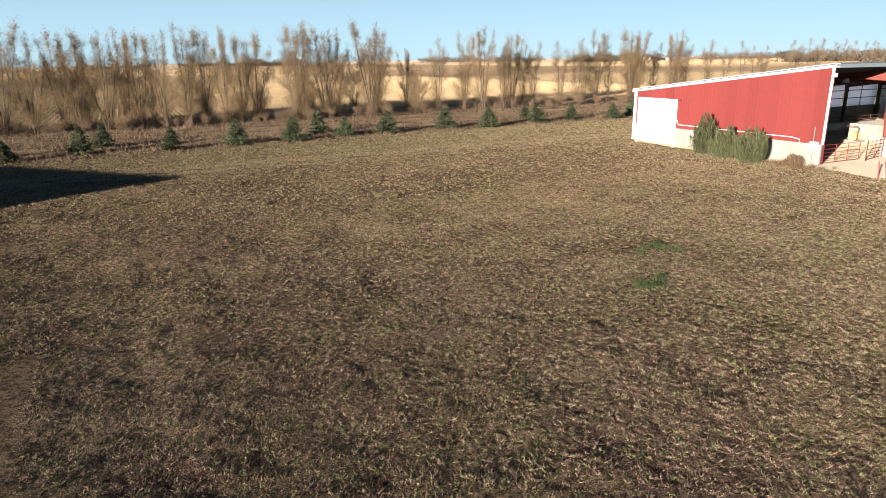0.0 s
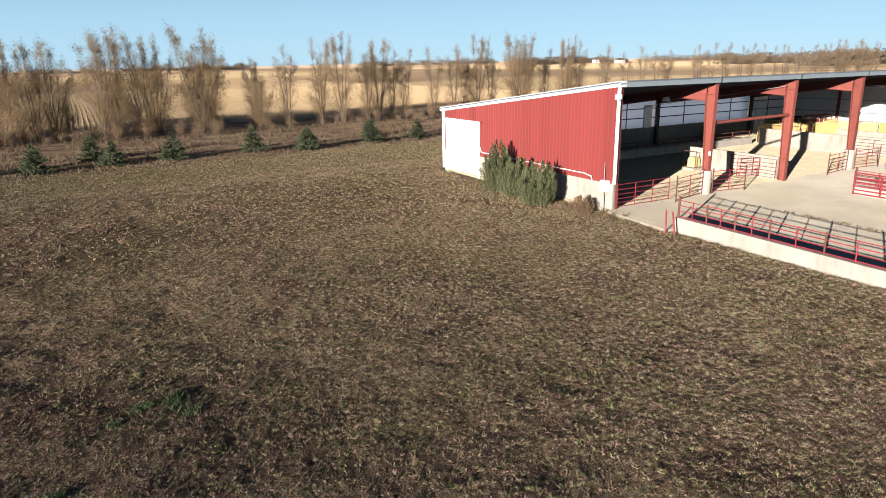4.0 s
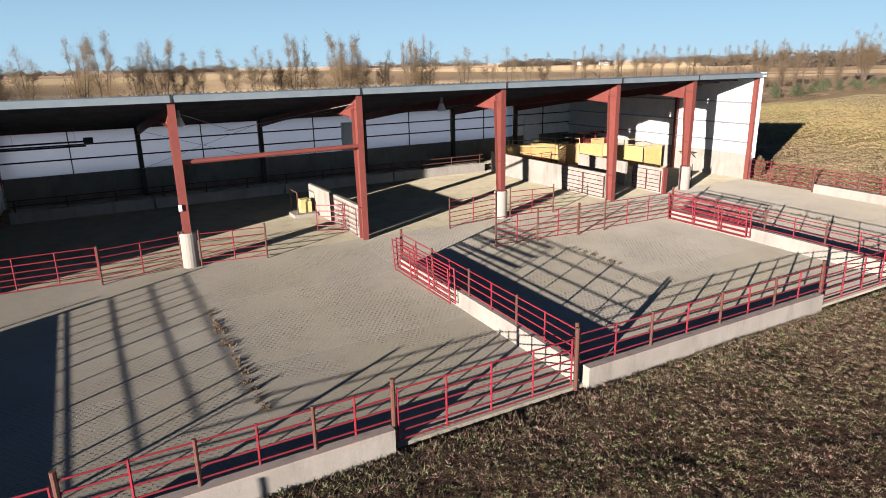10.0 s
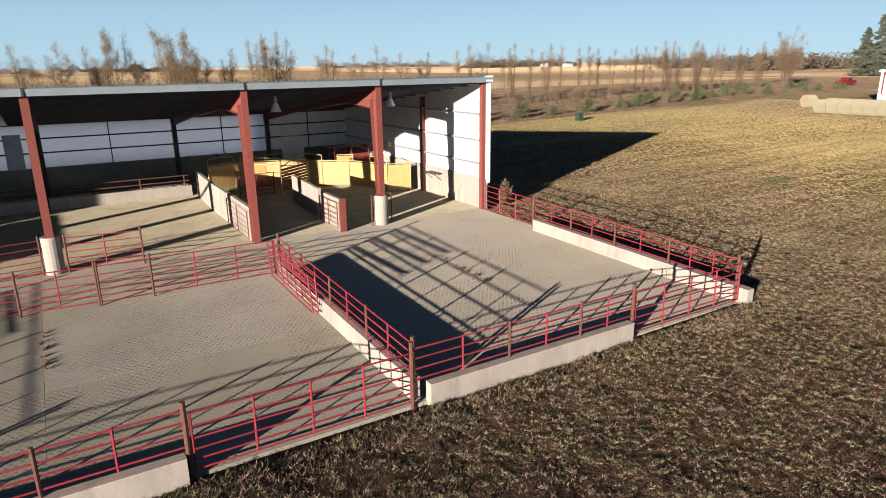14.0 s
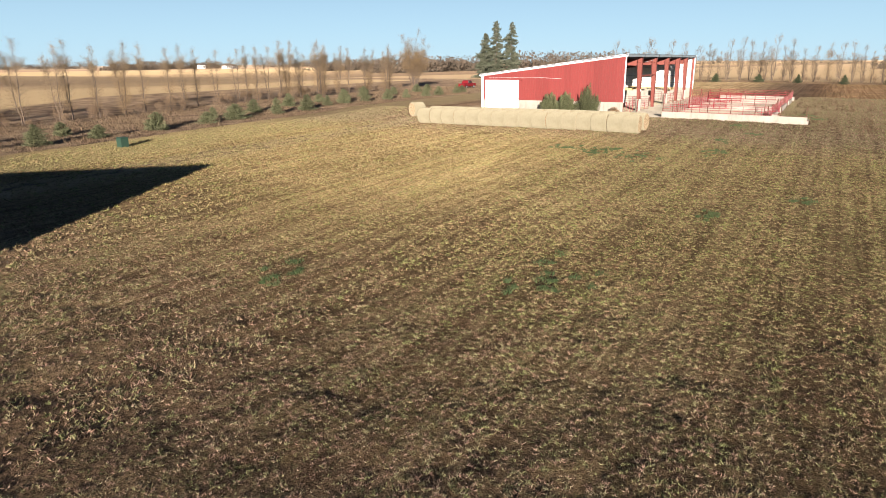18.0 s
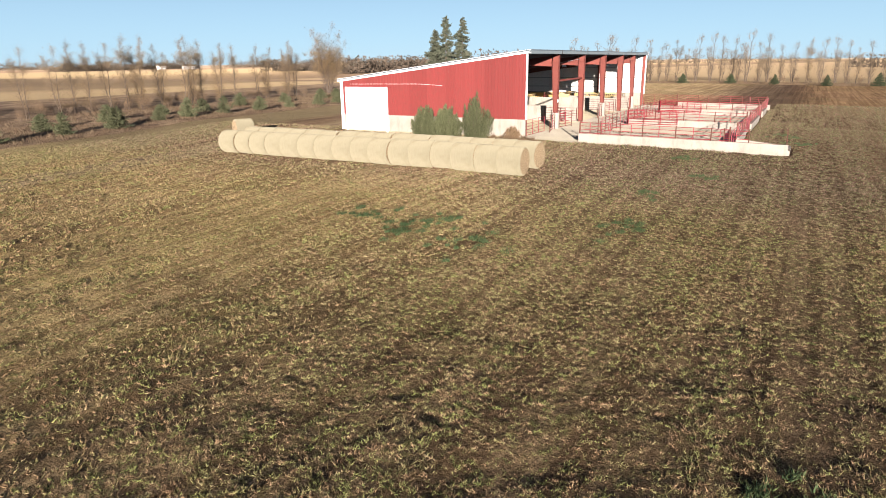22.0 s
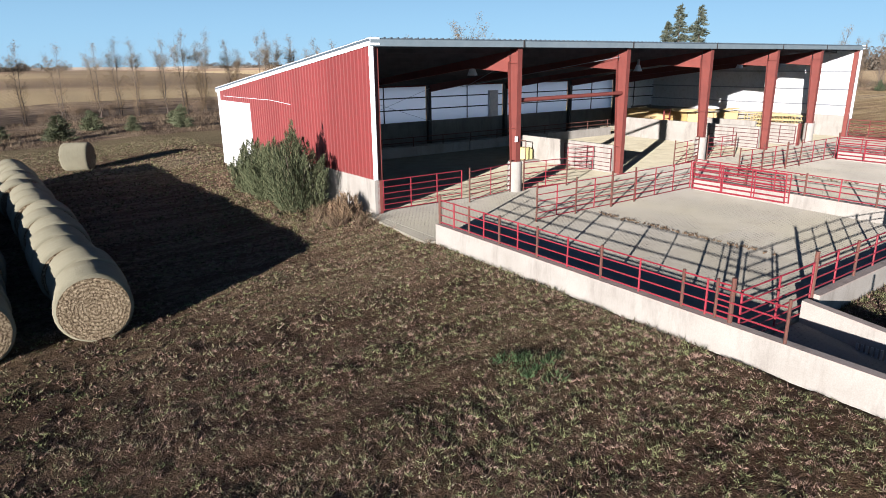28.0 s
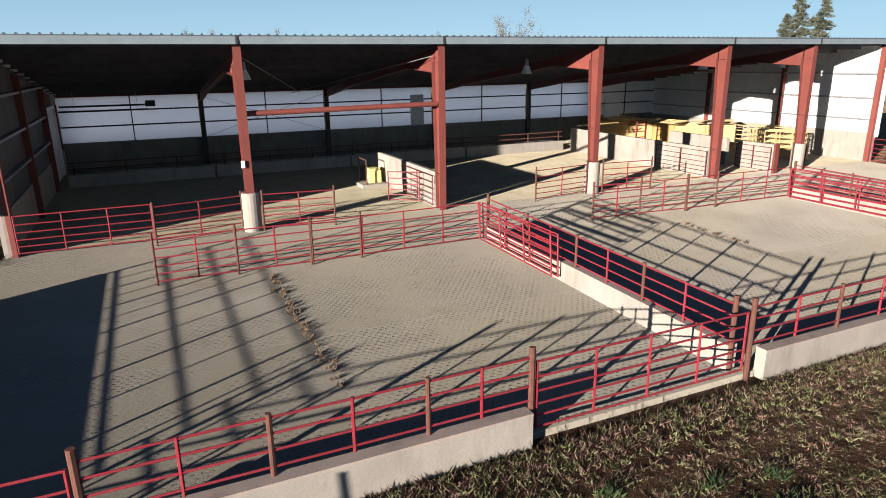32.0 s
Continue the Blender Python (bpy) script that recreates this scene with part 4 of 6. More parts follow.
def gate(p, q, label="red steel tube gate with six rails, closed", z=None, dark_ends=False, keep=True, lean=0.0, mat=None, sparse=False):
    """A six-rail tube gate from p to q; alike lengths share their meshes."""
    d = Vector(q) - Vector(p)
    size = round(d.length * 5) / 5
    m = pose(p[0], p[1], fall(p[1]) if z is None else z, lean, 0, math.degrees(math.atan2(d.y, d.x)))
    key = (size, dark_ends, mat, sparse)
    if key in gates:
        ob = copy_thing(gates[key], m)
    else:
        paint = mat or PIPE_RED
        ob = thing("tube_gate", (0, 0, 0), label, "gate", "tube gates")
        for zz in (0.12, 0.34, 0.56, 0.8, 1.06, 1.34):
            part("rail", Shape().tube((0.02, 0, zz), (size - 0.02, 0, zz), 0.015 if sparse else 0.021), paint, ob)
        n = 2 if sparse else max(1, round(size / 1.35))
        for k in range(n + 1):
            end = k in (0, n)
            if end and dark_ends:
                part("end_post", Shape().tube((size * k / n, 0, -0.02), (size * k / n, 0, 1.52), 0.036, 8), RUST, ob, "dark rusty end post")
            else:
                part("upright", Shape().tube((size * k / n, 0, 0.1), (size * k / n, 0, 1.36), 0.026), paint, ob)
        gates[key] = ob
        ob.matrix_basis = m
    tagged(ob, label)
    if keep:
        own(ob)
    return ob


gate((0.3, 0.05), (4.2, 0.0), "red tube gate hung at the barn corner, closed")
gate((4.35, -0.5), (7.25, 0.1), dark_ends=True, label="red tube panel beside a concrete pier")
gate((8.0, -0.05), (10.6, -0.4), dark_ends=True, label="red tube panel beside a concrete pier")
gate((19.5, -0.35), (22.45, 0.05), dark_ends=True, label="red tube panel beside a concrete pier")
gate((23.3, -0.05), (25.9, -0.35), dark_ends=True, label="red tube panel beside a concrete pier")
gate((42.45, -0.15), (42.15, -4.5), "red tube gate between the barn corner and the outer fence")
gate((9.46, PENY), (14.34, PENY), "red tube gate at the front of a pen, closed")
gate((24.85, PENY), (29.6, PENY), "red tube gate at the front of a pen, closed")
gate((36.95, PENY), (41.8, PENY), "red tube gate at the front of a pen, closed")
gate((-0.1, PENY + 0.02), (3.1, PENY), "red tube gate above the basin, closed")
for x in DIV:
    gate((x - 0.12, -4.75), (x - 0.22, -9.35), "red tube gate swung back against the dividing fence", lean=2)
    gate((x - 0.3, -4.85), (x - 0.36, -9.2), "red tube gate swung back against the dividing fence", lean=4)
gate((15.02, 0.55), (15.02, 3.9), "old maroon tube gate folded against a concrete partition", mat=OLD_RED, sparse=True)
gate((30.26, 0.55), (30.26, 4.2), "old maroon tube gate folded against a concrete partition", mat=OLD_RED, sparse=True)
gate((34.24, 0.0), (34.24, 2.2), "old maroon tube gate folded against a concrete partition", mat=OLD_RED, sparse=True)
gate((14.9, 1.7), (13.7, 2.6), "short red tube gate half open beside the partition")
gate((19.6, -4.2), (21.75, -4.3), dark_ends=True, label="red tube panel of the cross fence in the pen")
gate((21.8, -4.3), (24.0, -4.5), dark_ends=True, label="red tube panel of the cross fence in the pen")
gate((24.05, -4.5), (25.6, -4.5), dark_ends=True, label="red tube panel of the cross fence in the pen")
gate((25.65, -4.5), (29.85, -4.6), label="red tube gate of the cross fence in the pen")
for x in (36.05, 37.1):
    own(single("steel_post", Shape().tube((x, 0.1, -0.05), (x, 0.1, 1.5), 0.03, 8), RUST, (x, 0.1, 0), "thin rusty post beside a concrete pier", "post", "pier posts"))

# waterer on its plinth
w = own(thing("cattle_waterer", (14.6, 6.6, 0), "yellow insulated cattle waterer on a concrete plinth", "waterer"))
part("plinth", Shape().box(13.7, 15.0, 6.0, 7.4, -0.05, 0.16, 0.03), CONCRETE, w)
part("tank", Shape().box(14.2, 14.8, 6.4, 7.0, 0.16, 0.82, 0.08), TANK, w, "yellow plastic tank")
part("lid", Shape().box(14.23, 14.77, 6.43, 6.97, 0.82, 0.87, 0.02), TANK, w)
part("guard_rail", Shape().chain([(13.95, 6.1, 0.1), (13.95, 6.1, 1.35), (13.95, 7.3, 1.35), (13.95, 7.3, 0.1)], 0.03), RUST, w)

# lamps under the roof
for x, y in ((8.4, 4.35), (21.8, 4.35), (33.0, 4.0), (39.2, 4.0)):
    lamp = own(thing("bay_lamp", (x, y, roof_z(y)), "white bell-shaped barn lamp, unlit", "lamp", "barn lamps"))
    z = roof_z(y) - 0.2
    part("housing", Shape().tube((x, y, z - 0.32), (x, y, z), 0.1, 10, 0.07), GALV, lamp)
    part("shade", Shape().tube((x, y, z - 0.72), (x, y, z - 0.32), 0.27, 16, 0.11), TRIM, lamp, "white bell shade")
heater = own(thing("tube_heater", (3.5, 15.5, 4.0), "dark tube heater hung under the roof", "heater"))
part("burner", Shape().box(4.6, 5.1, 15.3, 15.7, 3.75, 4.05, 0.02), DARK_STEEL, heater)
for z in (3.6, 3.85):
    part("heater_tube", Shape().tube((0.5, 15.5, z), (4.7, 15.5, z), 0.05, 8), DARK_STEEL, heater)
for x in (1.2, 4.2):
    part("hanger", Shape().tube((x, 15.5, 3.7), (x, 15.5, 4.6), 0.01, 4), GALV, heater)
shelf = own(thing("wall_shelf", (42.3, 4.6, 1.5), "dark folding shelf on the concrete wall", "shelf"))
part("board", Shape().box(41.95, 42.5, 4.2, 5.4, 1.32, 1.36), DARK_STEEL, shelf)
for y in (4.3, 5.3):
    part("bracket", Shape().tube((42.0, y, 1.33), (42.48, y, 0.95), 0.02), DARK_STEEL, shelf)

# ---- things of the first barn only ----
SECOND = Matrix.Translation((121.95, 0.09, 1.37))


def yellow_panel(p, q, h=1.65, z=0.0, label="yellow sheeted steel panel of a curved cattle alley", hoop=False):
    """A sheeted panel in a tube frame."""
    d = (Vector(q) - Vector(p))
    ob = thing("alley_fence", (p[0], p[1], z), label, "panel", "yellow alley panels")
    part("sheet", Shape().wall(p, q, 0.02, z + 0.1, z + h - 0.12), YELLOW, ob)
    for s in (p, q):
        part("upright", Shape().tube((*s, z), (*s, z + h), 0.035), CREAM, ob)
    for a in (0.1, h - 0.12, h - 0.02):
        part("rail", Shape().tube((*p, z + a), (*q, z + a), 0.03), CREAM, ob)
    if hoop:
        m = (Vector(p) + Vector(q)) / 2
        part("top_hoop", Shape().chain([(*p, z + h), (*p, z + h + 0.32), (*m, z + h + 0.42), (*q, z + h + 0.32), (*q, z + h)], 0.03), CREAM, ob)
    return ob


tub = [(31.4, 13.4), (33.1, 14.0), (35.0, 13.6), (36.6, 12.7), (38.0, 11.5), (39.4, 10.4), (40.2, 9.0), (40.6, 7.5)]
for k, (p, q) in enumerate(zip(tub, tub[1:])):
    yellow_panel(p, q, hoop=k in (0, 2, 3, 6))
yellow_panel((40.6, 7.3), (41.9, 6.9), 1.7)
yellow_panel((38.95, 11.2), (39.9, 10.9), 1.95)
yellow_panel((39.4, 10.4), (39.9, 12.2), 1.75)
sweep = thing("sweep_gate", (34.9, 10.2, 0), "rusty brown slatted sweep gate of the cattle alley", "gate")
for k in range(8):
    part("slat", Shape().wall((34.9, 10.2), (37.2, 12.0), 0.03, 0.12 + 0.18 * k, 0.26 + 0.18 * k), RUST, sweep)
for p in ((34.9, 10.2), (37.2, 12.0)):
    part("upright", Shape().tube((*p, 0), (*p, 1.75), 0.04), CREAM, sweep)
part("top_rail", Shape().chain([(34.9, 10.2, 1.62), (35.7, 10.83, 1.85), (36.5, 11.45, 1.85), (37.2, 12.0, 1.7)], 0.035), CREAM, sweep)
frame_gate = thing("alley_gate", (33.6, 14.2, 0), "cream tube frame over the cattle alley", "frame")
for p in ((33.6, 14.2), (35.4, 11.8)):
    part("upright", Shape().tube((*p, 0), (*p, 1.95), 0.045), CREAM, frame_gate)
for z in (1.0, 1.5, 1.93):
    part("rail", Shape().tube((33.6, 14.2, z), (35.4, 11.8, z), 0.035), CREAM, frame_gate)
gate((32.4, 10.2), (34.6, 10.6), "low red steel drag gate in the alley", keep=False)
chute = thing("squeeze_chute", (40.6, 13.2, 0), "red steel cattle squeeze chute in the barn corner", "chute")
for y in (12.5, 13.7):
    part("side_panel", Shape().box(39.3, 41.8, y, y + 0.06, 0.15, 1.75), RED, chute)
for x in (39.3, 40.5, 41.75):
    part("hoop", Shape().chain([(x, 12.5, 0), (x, 12.5, 2.1), (x, 13.75, 2.1), (x, 13.75, 0)], 0.05), RED, chute)
part("top_bar", Shape().box(39.2, 41.9, 13.05, 13.2, 2.1, 2.22), RED, chute)
part("control_box", Shape().box(38.9, 39.5, 14.2, 14.7, 1.5, 2.0, 0.02), DARK_STEEL, chute, "dark hydraulic box")
part("box_stand", Shape().tube((39.2, 14.45, 0), (39.2, 14.45, 1.5), 0.05), DARK_STEEL, chute)
box = thing("electric_box", (-0.2, 0.45, 1.2), "grey weatherproof electric box on the barn corner", "electric box")
part("case", Shape().box(-0.42, -0.16, 0.2, 0.7, 1.0, 1.6, 0.02), TRIM, box)
part("riser", Shape().tube((-0.3, 0.5, 1.6), (-0.3, 0.5, 2.6), 0.02), GALV, box, "grey conduit riser")
part("stub", Shape().tube((-0.3, 0.5, -0.2), (-0.3, 0.5, 1.0), 0.03), GALV, box)
flood = thing("flood_light", (-0.3, -0.3, 6.1), "white flood light under the roof corner", "lamp")
part("bracket", Shape().tube((-0.12, -0.2, 6.15), (-0.45, -0.4, 6.1), 0.03), TRIM, flood)
part("head", Shape().box(-0.62, -0.38, -0.55, -0.3, 5.95, 6.2, 0.03), TRIM, flood)
for x, y, a in ((-1.05, -4.6, 12), (-0.85, -5.0, -14)):
    c, s = math.sin(radians(a)) * 0.5, 0.15
    single("marker_pipe", Shape().tube((x, y, -0.2), (x + c, y + s, 0.95), 0.04, 8), PIPE_RED, (x, y, -0.15), "short red pipe stuck in the grass", "pipe", "marker pipes")

pipe = Shape().chain([(-0.22, 13.2, 2.3), (-0.22, 12.9, 1.75), (-0.22, 2.2, 1.75), (-0.22, 1.6, 1.65), (-0.22, 1.5, 1.2)], 0.03)
single("gas_pipe", pipe, TRIM, (-0.22, 7.0, 1.6), "pale gas pipe along the red siding", "pipe")

# ---- the second barn, 122 m to the east, and the first barn's western neighbour ----
LONGER = Matrix.Translation((3.2, 0, 0)) @ Matrix.Diagonal((1.068, 1, 1, 1)) @ Matrix.Translation((-3.2, 0, 0))
for ob in shared:
    x, y, _ = ob.matrix_basis.translation
    front = Matrix()
    if y < PENY + 0.1 and ob.name.split(".")[0] in ("pipe_fence", "pen_wall", "tube_gate") and x > 3.0:
        front = LONGER if x < 5 else Matrix.Translation((0.42, 0, 0))
    copy_thing(ob, SECOND @ front @ ob.matrix_basis)
tagged(copy_thing(barn, Matrix.Translation((-119.0, 0.0, -0.1))), "red steel cattle barn whose shadow falls on the grass")

O = SECOND.translation
wire = Shape().chain([(O.x - 0.2, O.y + 17.4, O.z + 4.12), (O.x - 0.2, O.y + 10.0, O.z + 4.16), (O.x - 0.2, O.y + 7.6, O.z + 4.05)], 0.013)
single("wall_conduit", wire, TRIM, (O.x - 0.2, O.y + 12.0, O.z + 4.1), "white conduit on the red siding", "conduit")


def g2(p, q, label, **k):
    return gate((p[0] + O.x, p[1] + O.y), (q[0] + O.x, q[1] + O.y), label, z=O.z + fall(p[1]), keep=False, **k)


for p, q in (((4.26, -4.75), (6.42, -4.75)), ((6.46, -4.75), (8.58, -4.78)), ((8.62, -4.78), (10.24, -4.75))):
    g2(p, q, "red tube panel of the cross fence in the pen", dark_ends=True)
g2((10.28, -4.75), (14.5, -4.68), "red tube gate of the cross fence in the pen")
g2((-0.26, -14.95), (-0.34, -16.55), "short red tube gate swung out along the basin wall", dark_ends=True)
alley = [(34.2, 15.2), (36.0, 16.3), (38.0, 15.6), (38.9, 14.0), (38.6, 11.5), (39.6, 9.6), (40.6, 8.0)]
for p, q in zip(alley, alley[1:]):
    yellow_panel((p[0] + O.x, p[1] + O.y), (q[0] + O.x, q[1] + O.y), 1.65, O.z)
rng = np.random.default_rng(5)
spots = [(39.0 + 0.22 * k, 4.3 + 0.35 * k, 0.0, 5 + 2 * k, 0, -58 + rng.normal() * 9) for k in range(8)]
spots += [(41.4, 6.6, 0.0, -8, 0, -100), (41.0, 8.2, 0.0, 12, 0, -75), (40.6, 7.4, 0.0, 6, 0, -35)]
spots += [(33.6, 15.0, 1.72, 82, 0, 20), (35.8, 16.0, 1.7, 95, 0, -8), (37.3, 15.5, 1.72, 86, 3, -50), (38.3, 12.9, 1.75, 93, 0, -80), (31.6, 13.6, 1.5, 84, 0, 12), (38.9, 10.2, 1.72, 88, -4, -46)]
for k, (x, y, z, a, b, c) in enumerate(spots):
    m = pose(O.x + x, O.y + y, O.z + z, a, b, c)
    if k == 0:
        stack = thing("yellow_gate", (0, 0, 0), "faded yellow tube gate in a jumbled stack", "gate", "stacked yellow gates")
        for z in (0.05, 0.35, 0.65, 0.95, 1.25, 1.6):
            part("rail", Shape().tube((0, 0, z), (2.6, 0, z), 0.032), CREAM, stack)
        for x in (0.0, 0.85, 1.75, 2.6):
            part("upright", Shape().tube((x, 0, 0.0), (x, 0, 1.63), 0.034), CREAM, stack)
        stack.matrix_basis = m
    else:
        copy_thing(stack, m)
hood = thing("head_gate", (O.x + 35.6, O.y + 11.6, O.z), "red steel head gate among the yellow panels", "gate")
for a in (0.0, 0.8):
    part("side_frame", Shape().box(O.x + 35.2 + a, O.x + 35.28 + a, O.y + 11.5, O.y + 11.6, O.z, O.z + 1.9), RED, hood)
for z in (0.3, 0.7, 1.1, 1.5, 1.85):
    part("cross_bar", Shape().tube((O.x + 35.28, O.y + 11.55, O.z + z), (O.x + 36.0, O.y + 11.55, O.z + z), 0.035), RED, hood)

# ---- plants ----
rng = np.random.default_rng(7)


def blades(base, tip, width, side=None):
    """Triangles from base points to tips."""
    d = tip - base
    s = rng.normal(size=base.shape) if side is None else side
    s = np.cross(d, s)
    s /= np.linalg.norm(s, axis=1, keepdims=True) + 1e-9
    w = np.asarray(width)[:, None] if np.ndim(width) else width
    v = np.stack([base - s * w / 2, base + s * w / 2, tip], 1).reshape(-1, 3)
    return v


def leaves(at, size):
    """Small leaf-shaped triangles turned at random round their places."""
    n = len(at)
    a = rng.normal(size=(n, 3))
    a /= np.linalg.norm(a, axis=1, keepdims=True)
    b = np.cross(a, rng.normal(size=(n, 3)))
    b /= np.linalg.norm(b, axis=1, keepdims=True)
    s = (size * rng.uniform(0.6, 1.4, n))[:, None]
    v = np.stack([at - a * s / 2 - b * s * 0.3, at - a * s / 2 + b * s * 0.3, at + a * s / 2], 1).reshape(-1, 3)
    return v, np.arange(3 * n).reshape(-1, 3)


def tree_meshes(h, spread_, stems, n_leaf, size, low=0.12, limbs=10, twigs=3, top_leaf=0.6, up=(0.8, 1.7)):
    """Stems from one root, upswept limbs and twigs, and leaves in loose clusters round the twigs."""
    s = Shape()
    ends = []
    for k in range(stems):
        ang = 2 * math.pi * (k + rng.uniform(0, 0.7)) / stems
        lean = (0.0 if stems == 1 else rng.uniform(0.3, 1.0)) * spread_ * 0.36
        top = h * (1.0 if k == 0 else rng.uniform(0.55, 0.95))
        off = Vector((math.cos(ang), math.sin(ang), 0))
        line = [Vector((0, 0, -0.1)) + off * (lean * (i / 6) ** 0.8 + 0.12) + Vector((rng.normal() * 0.1, rng.normal() * 0.1, top * i / 6)) for i in range(7)]
        r0 = (0.009 if stems > 1 else 0.013) * top
        for i in range(6):
            s.tube(line[i], line[i + 1], r0 * (1 - i / 6.6), 5, r0 * (1 - (i + 1) / 6.6))
        for j in range(limbs):
            f = rng.uniform(low, 0.96)
            i = min(5, int(f * 6))
            p = line[i].lerp(line[i + 1], f * 6 - i)
            a2 = rng.uniform(0, 2 * math.pi)
            ln = spread_ * rng.uniform(0.2, 0.52) * (1.12 - f) ** 0.5
            q = p + Vector((math.cos(a2) * ln, math.sin(a2) * ln, ln * rng.uniform(*up)))
            s.twig(p, q, r0 * 0.34)
            for w in range(twigs):
                g = rng.uniform(0.3, 1.0)
                b = p.lerp(q, g)
                e = b + Vector((rng.normal() * 0.3, rng.normal() * 0.3, rng.uniform(0.3, 0.9))) * (0.12 * spread_ + 0.35)
                s.twig(b, e, 0.024)
                ends.append((b, e, f))
        ends.append((line[5], line[6], 1.0))
    wgt = np.array([(1.0 - top_leaf) + top_leaf * f for _, _, f in ends]) * rng.uniform(0.2, 1.6, len(ends))
    pick = rng.choice(len(ends), n_leaf, p=wgt / wgt.sum())
    b = np.array([tuple(e[0]) for e in ends])[pick]
    e = np.array([tuple(e[1]) for e in ends])[pick]
    u = rng.uniform(-0.2, 1.1, n_leaf)[:, None]
    v, f = leaves(b + (e - b) * u + rng.normal(size=(n_leaf, 3)) * [0.3, 0.3, 0.34], size)
    return s, v, f


def tree(name, shape, v, f, mat, label, category, group):
    ob = thing(name, (0, 0, 0), label, category, group)
    part("trunk", shape, BARK, ob, "grey-brown trunk and limbs")
    me = cloud("crown", v, f, mat)
    crown = new("crown", me)
    crown.parent = ob
    return ob


def clump_tree(h, w, stems, n_low, n_top, size, low=0.08, waist=0.6):
    """Stems that rise from one root, bushy with leaves to the waist and thinning to wispy spires above it."""
    s = Shape()
    mid, tips = [], []
    for k in range(stems):
        ang = 2 * math.pi * (k + rng.uniform(0, 0.8)) / stems
        off = Vector((math.cos(ang), math.sin(ang), 0))
        top = h * (1.0 if k == 0 else rng.uniform(0.66, 0.97))
        reach = w * rng.uniform(0.08, 0.42)
        line = [off * (reach * (i / 8) ** 1.05 + 0.1) + Vector((rng.normal() * 0.08, rng.normal() * 0.08, top * i / 8 - (0.1 if i == 0 else 0))) for i in range(9)]
        r0 = 0.0065 * top + 0.01
        for i in range(8):
            s.tube(line[i], line[i + 1], r0 * (1 - i / 8.6), 4, r0 * (1 - (i + 1) / 8.6))
        for j in range(22 if stems > 5 else 38):
            f = rng.uniform(low, 0.97)
            i = min(7, int(f * 8))
            p = line[i].lerp(line[i + 1], f * 8 - i)
            a2 = rng.uniform(0, 2 * math.pi)
            full = math.sin(min(1.0, (f * top / h) / waist) * math.pi * 0.72 + 0.55) if f * top < waist * h else 0.0
            ln = max(w * 0.30 * full * rng.uniform(0.5, 1.2), (0.35 if stems > 5 else 0.75 * math.sin(math.pi * f) + 0.2) + 0.5 * (1 - f))
            q = p + Vector((math.cos(a2) * ln, math.sin(a2) * ln, ln * rng.uniform(0.4, 1.4)))
            s.twig(p, q, r0 * 0.32)
            (mid if f * top < waist * h * 1.05 else tips).append((p, q))
        tips.append((line[6], line[8]))
        tips.append((line[5], line[7]))
    out = []
    for ends, n, blur in ((mid, n_low, 0.26), (tips, n_top, 0.19 if stems > 5 else 0.21)):
        wgt = np.array([(q - p).length + 0.2 for p, q in ends]) * rng.uniform(0.0, 1.0, len(ends)) ** (1.8 if blur > 0.2 else 0.7)
        pick = rng.choice(len(ends), n, p=wgt / wgt.sum())
        p = np.array([tuple(e[0]) for e in ends])[pick]
        q = np.array([tuple(e[1]) for e in ends])[pick]
        u = rng.uniform(0.1, 1.15, n)[:, None]
        out.append(leaves(p + (q - p) * u + rng.normal(size=(n, 3)) * blur, size))
    return s, out


def two_tone_tree(meshes, mat, label):
    shape, (low_, top_) = meshes
    ob = thing("autumn_tree", (0, 0, 0), label, "tree", "shelterbelt trees")
    part("trunk", shape, BARK, ob, "grey-brown trunk and limbs")
    for name, (v, f), m, lab in (("crown", low_, mat, ""), ("spire", top_, PALE_LEAF, "thin greyish leaves at the tops")):
        o = new(name, cloud(name, v, f, m))
        o.parent = ob
        tagged(o, lab, kind="stuff" if name == "spire" else "")
    return ob


DENSE = "many-stemmed tree with golden leaves below and thin grey tops"
SLIM = "slender upright tree with few remaining tan leaves"
protos = []
for h, w, st, nl, nt, sz, wa in ((10.4, 6.4, 7, 9500, 4000, 0.105, 0.66), (11.0, 5.6, 6, 8500, 4400, 0.105, 0.62), (8.0, 6.4, 8, 9500, 1500, 0.105, 0.8), (10.4, 4.4, 4, 4200, 4200, 0.105, 0.5), (10.2, 3.2, 2, 1000, 2700, 0.105, 0.38)):
    protos.append(two_tone_tree(clump_tree(h, w, st, nl, nt, sz, 0.03 if nl > 2000 else 0.1, wa), AUTUMN, DENSE if nl > 2000 else SLIM))
for h, w, st, nl, sz, low, lb, tw, tl, mat, lab in (
        (4.0, 3.6, 8, 900, 0.16, 0.2, 7, 2, 0.3, RED_BUSH, "bare brown shrub under the trees"),
        (12.5, 3.4, 3, 2000, 0.15, 0.1, 34, 2, 0.8, PALE_LEAF, "almost bare upright grey tree")):
    protos.append(tree("bare_shrub" if h < 5 else "autumn_tree", *tree_meshes(h, w, st, nl, sz, low, lb, tw, tl, (1.2, 2.2) if mat is PALE_LEAF else (0.8, 1.7)), mat, lab, "shrub" if h < 5 else "tree", "shelterbelt shrubs" if h < 5 else "shelterbelt trees"))
placed = set()


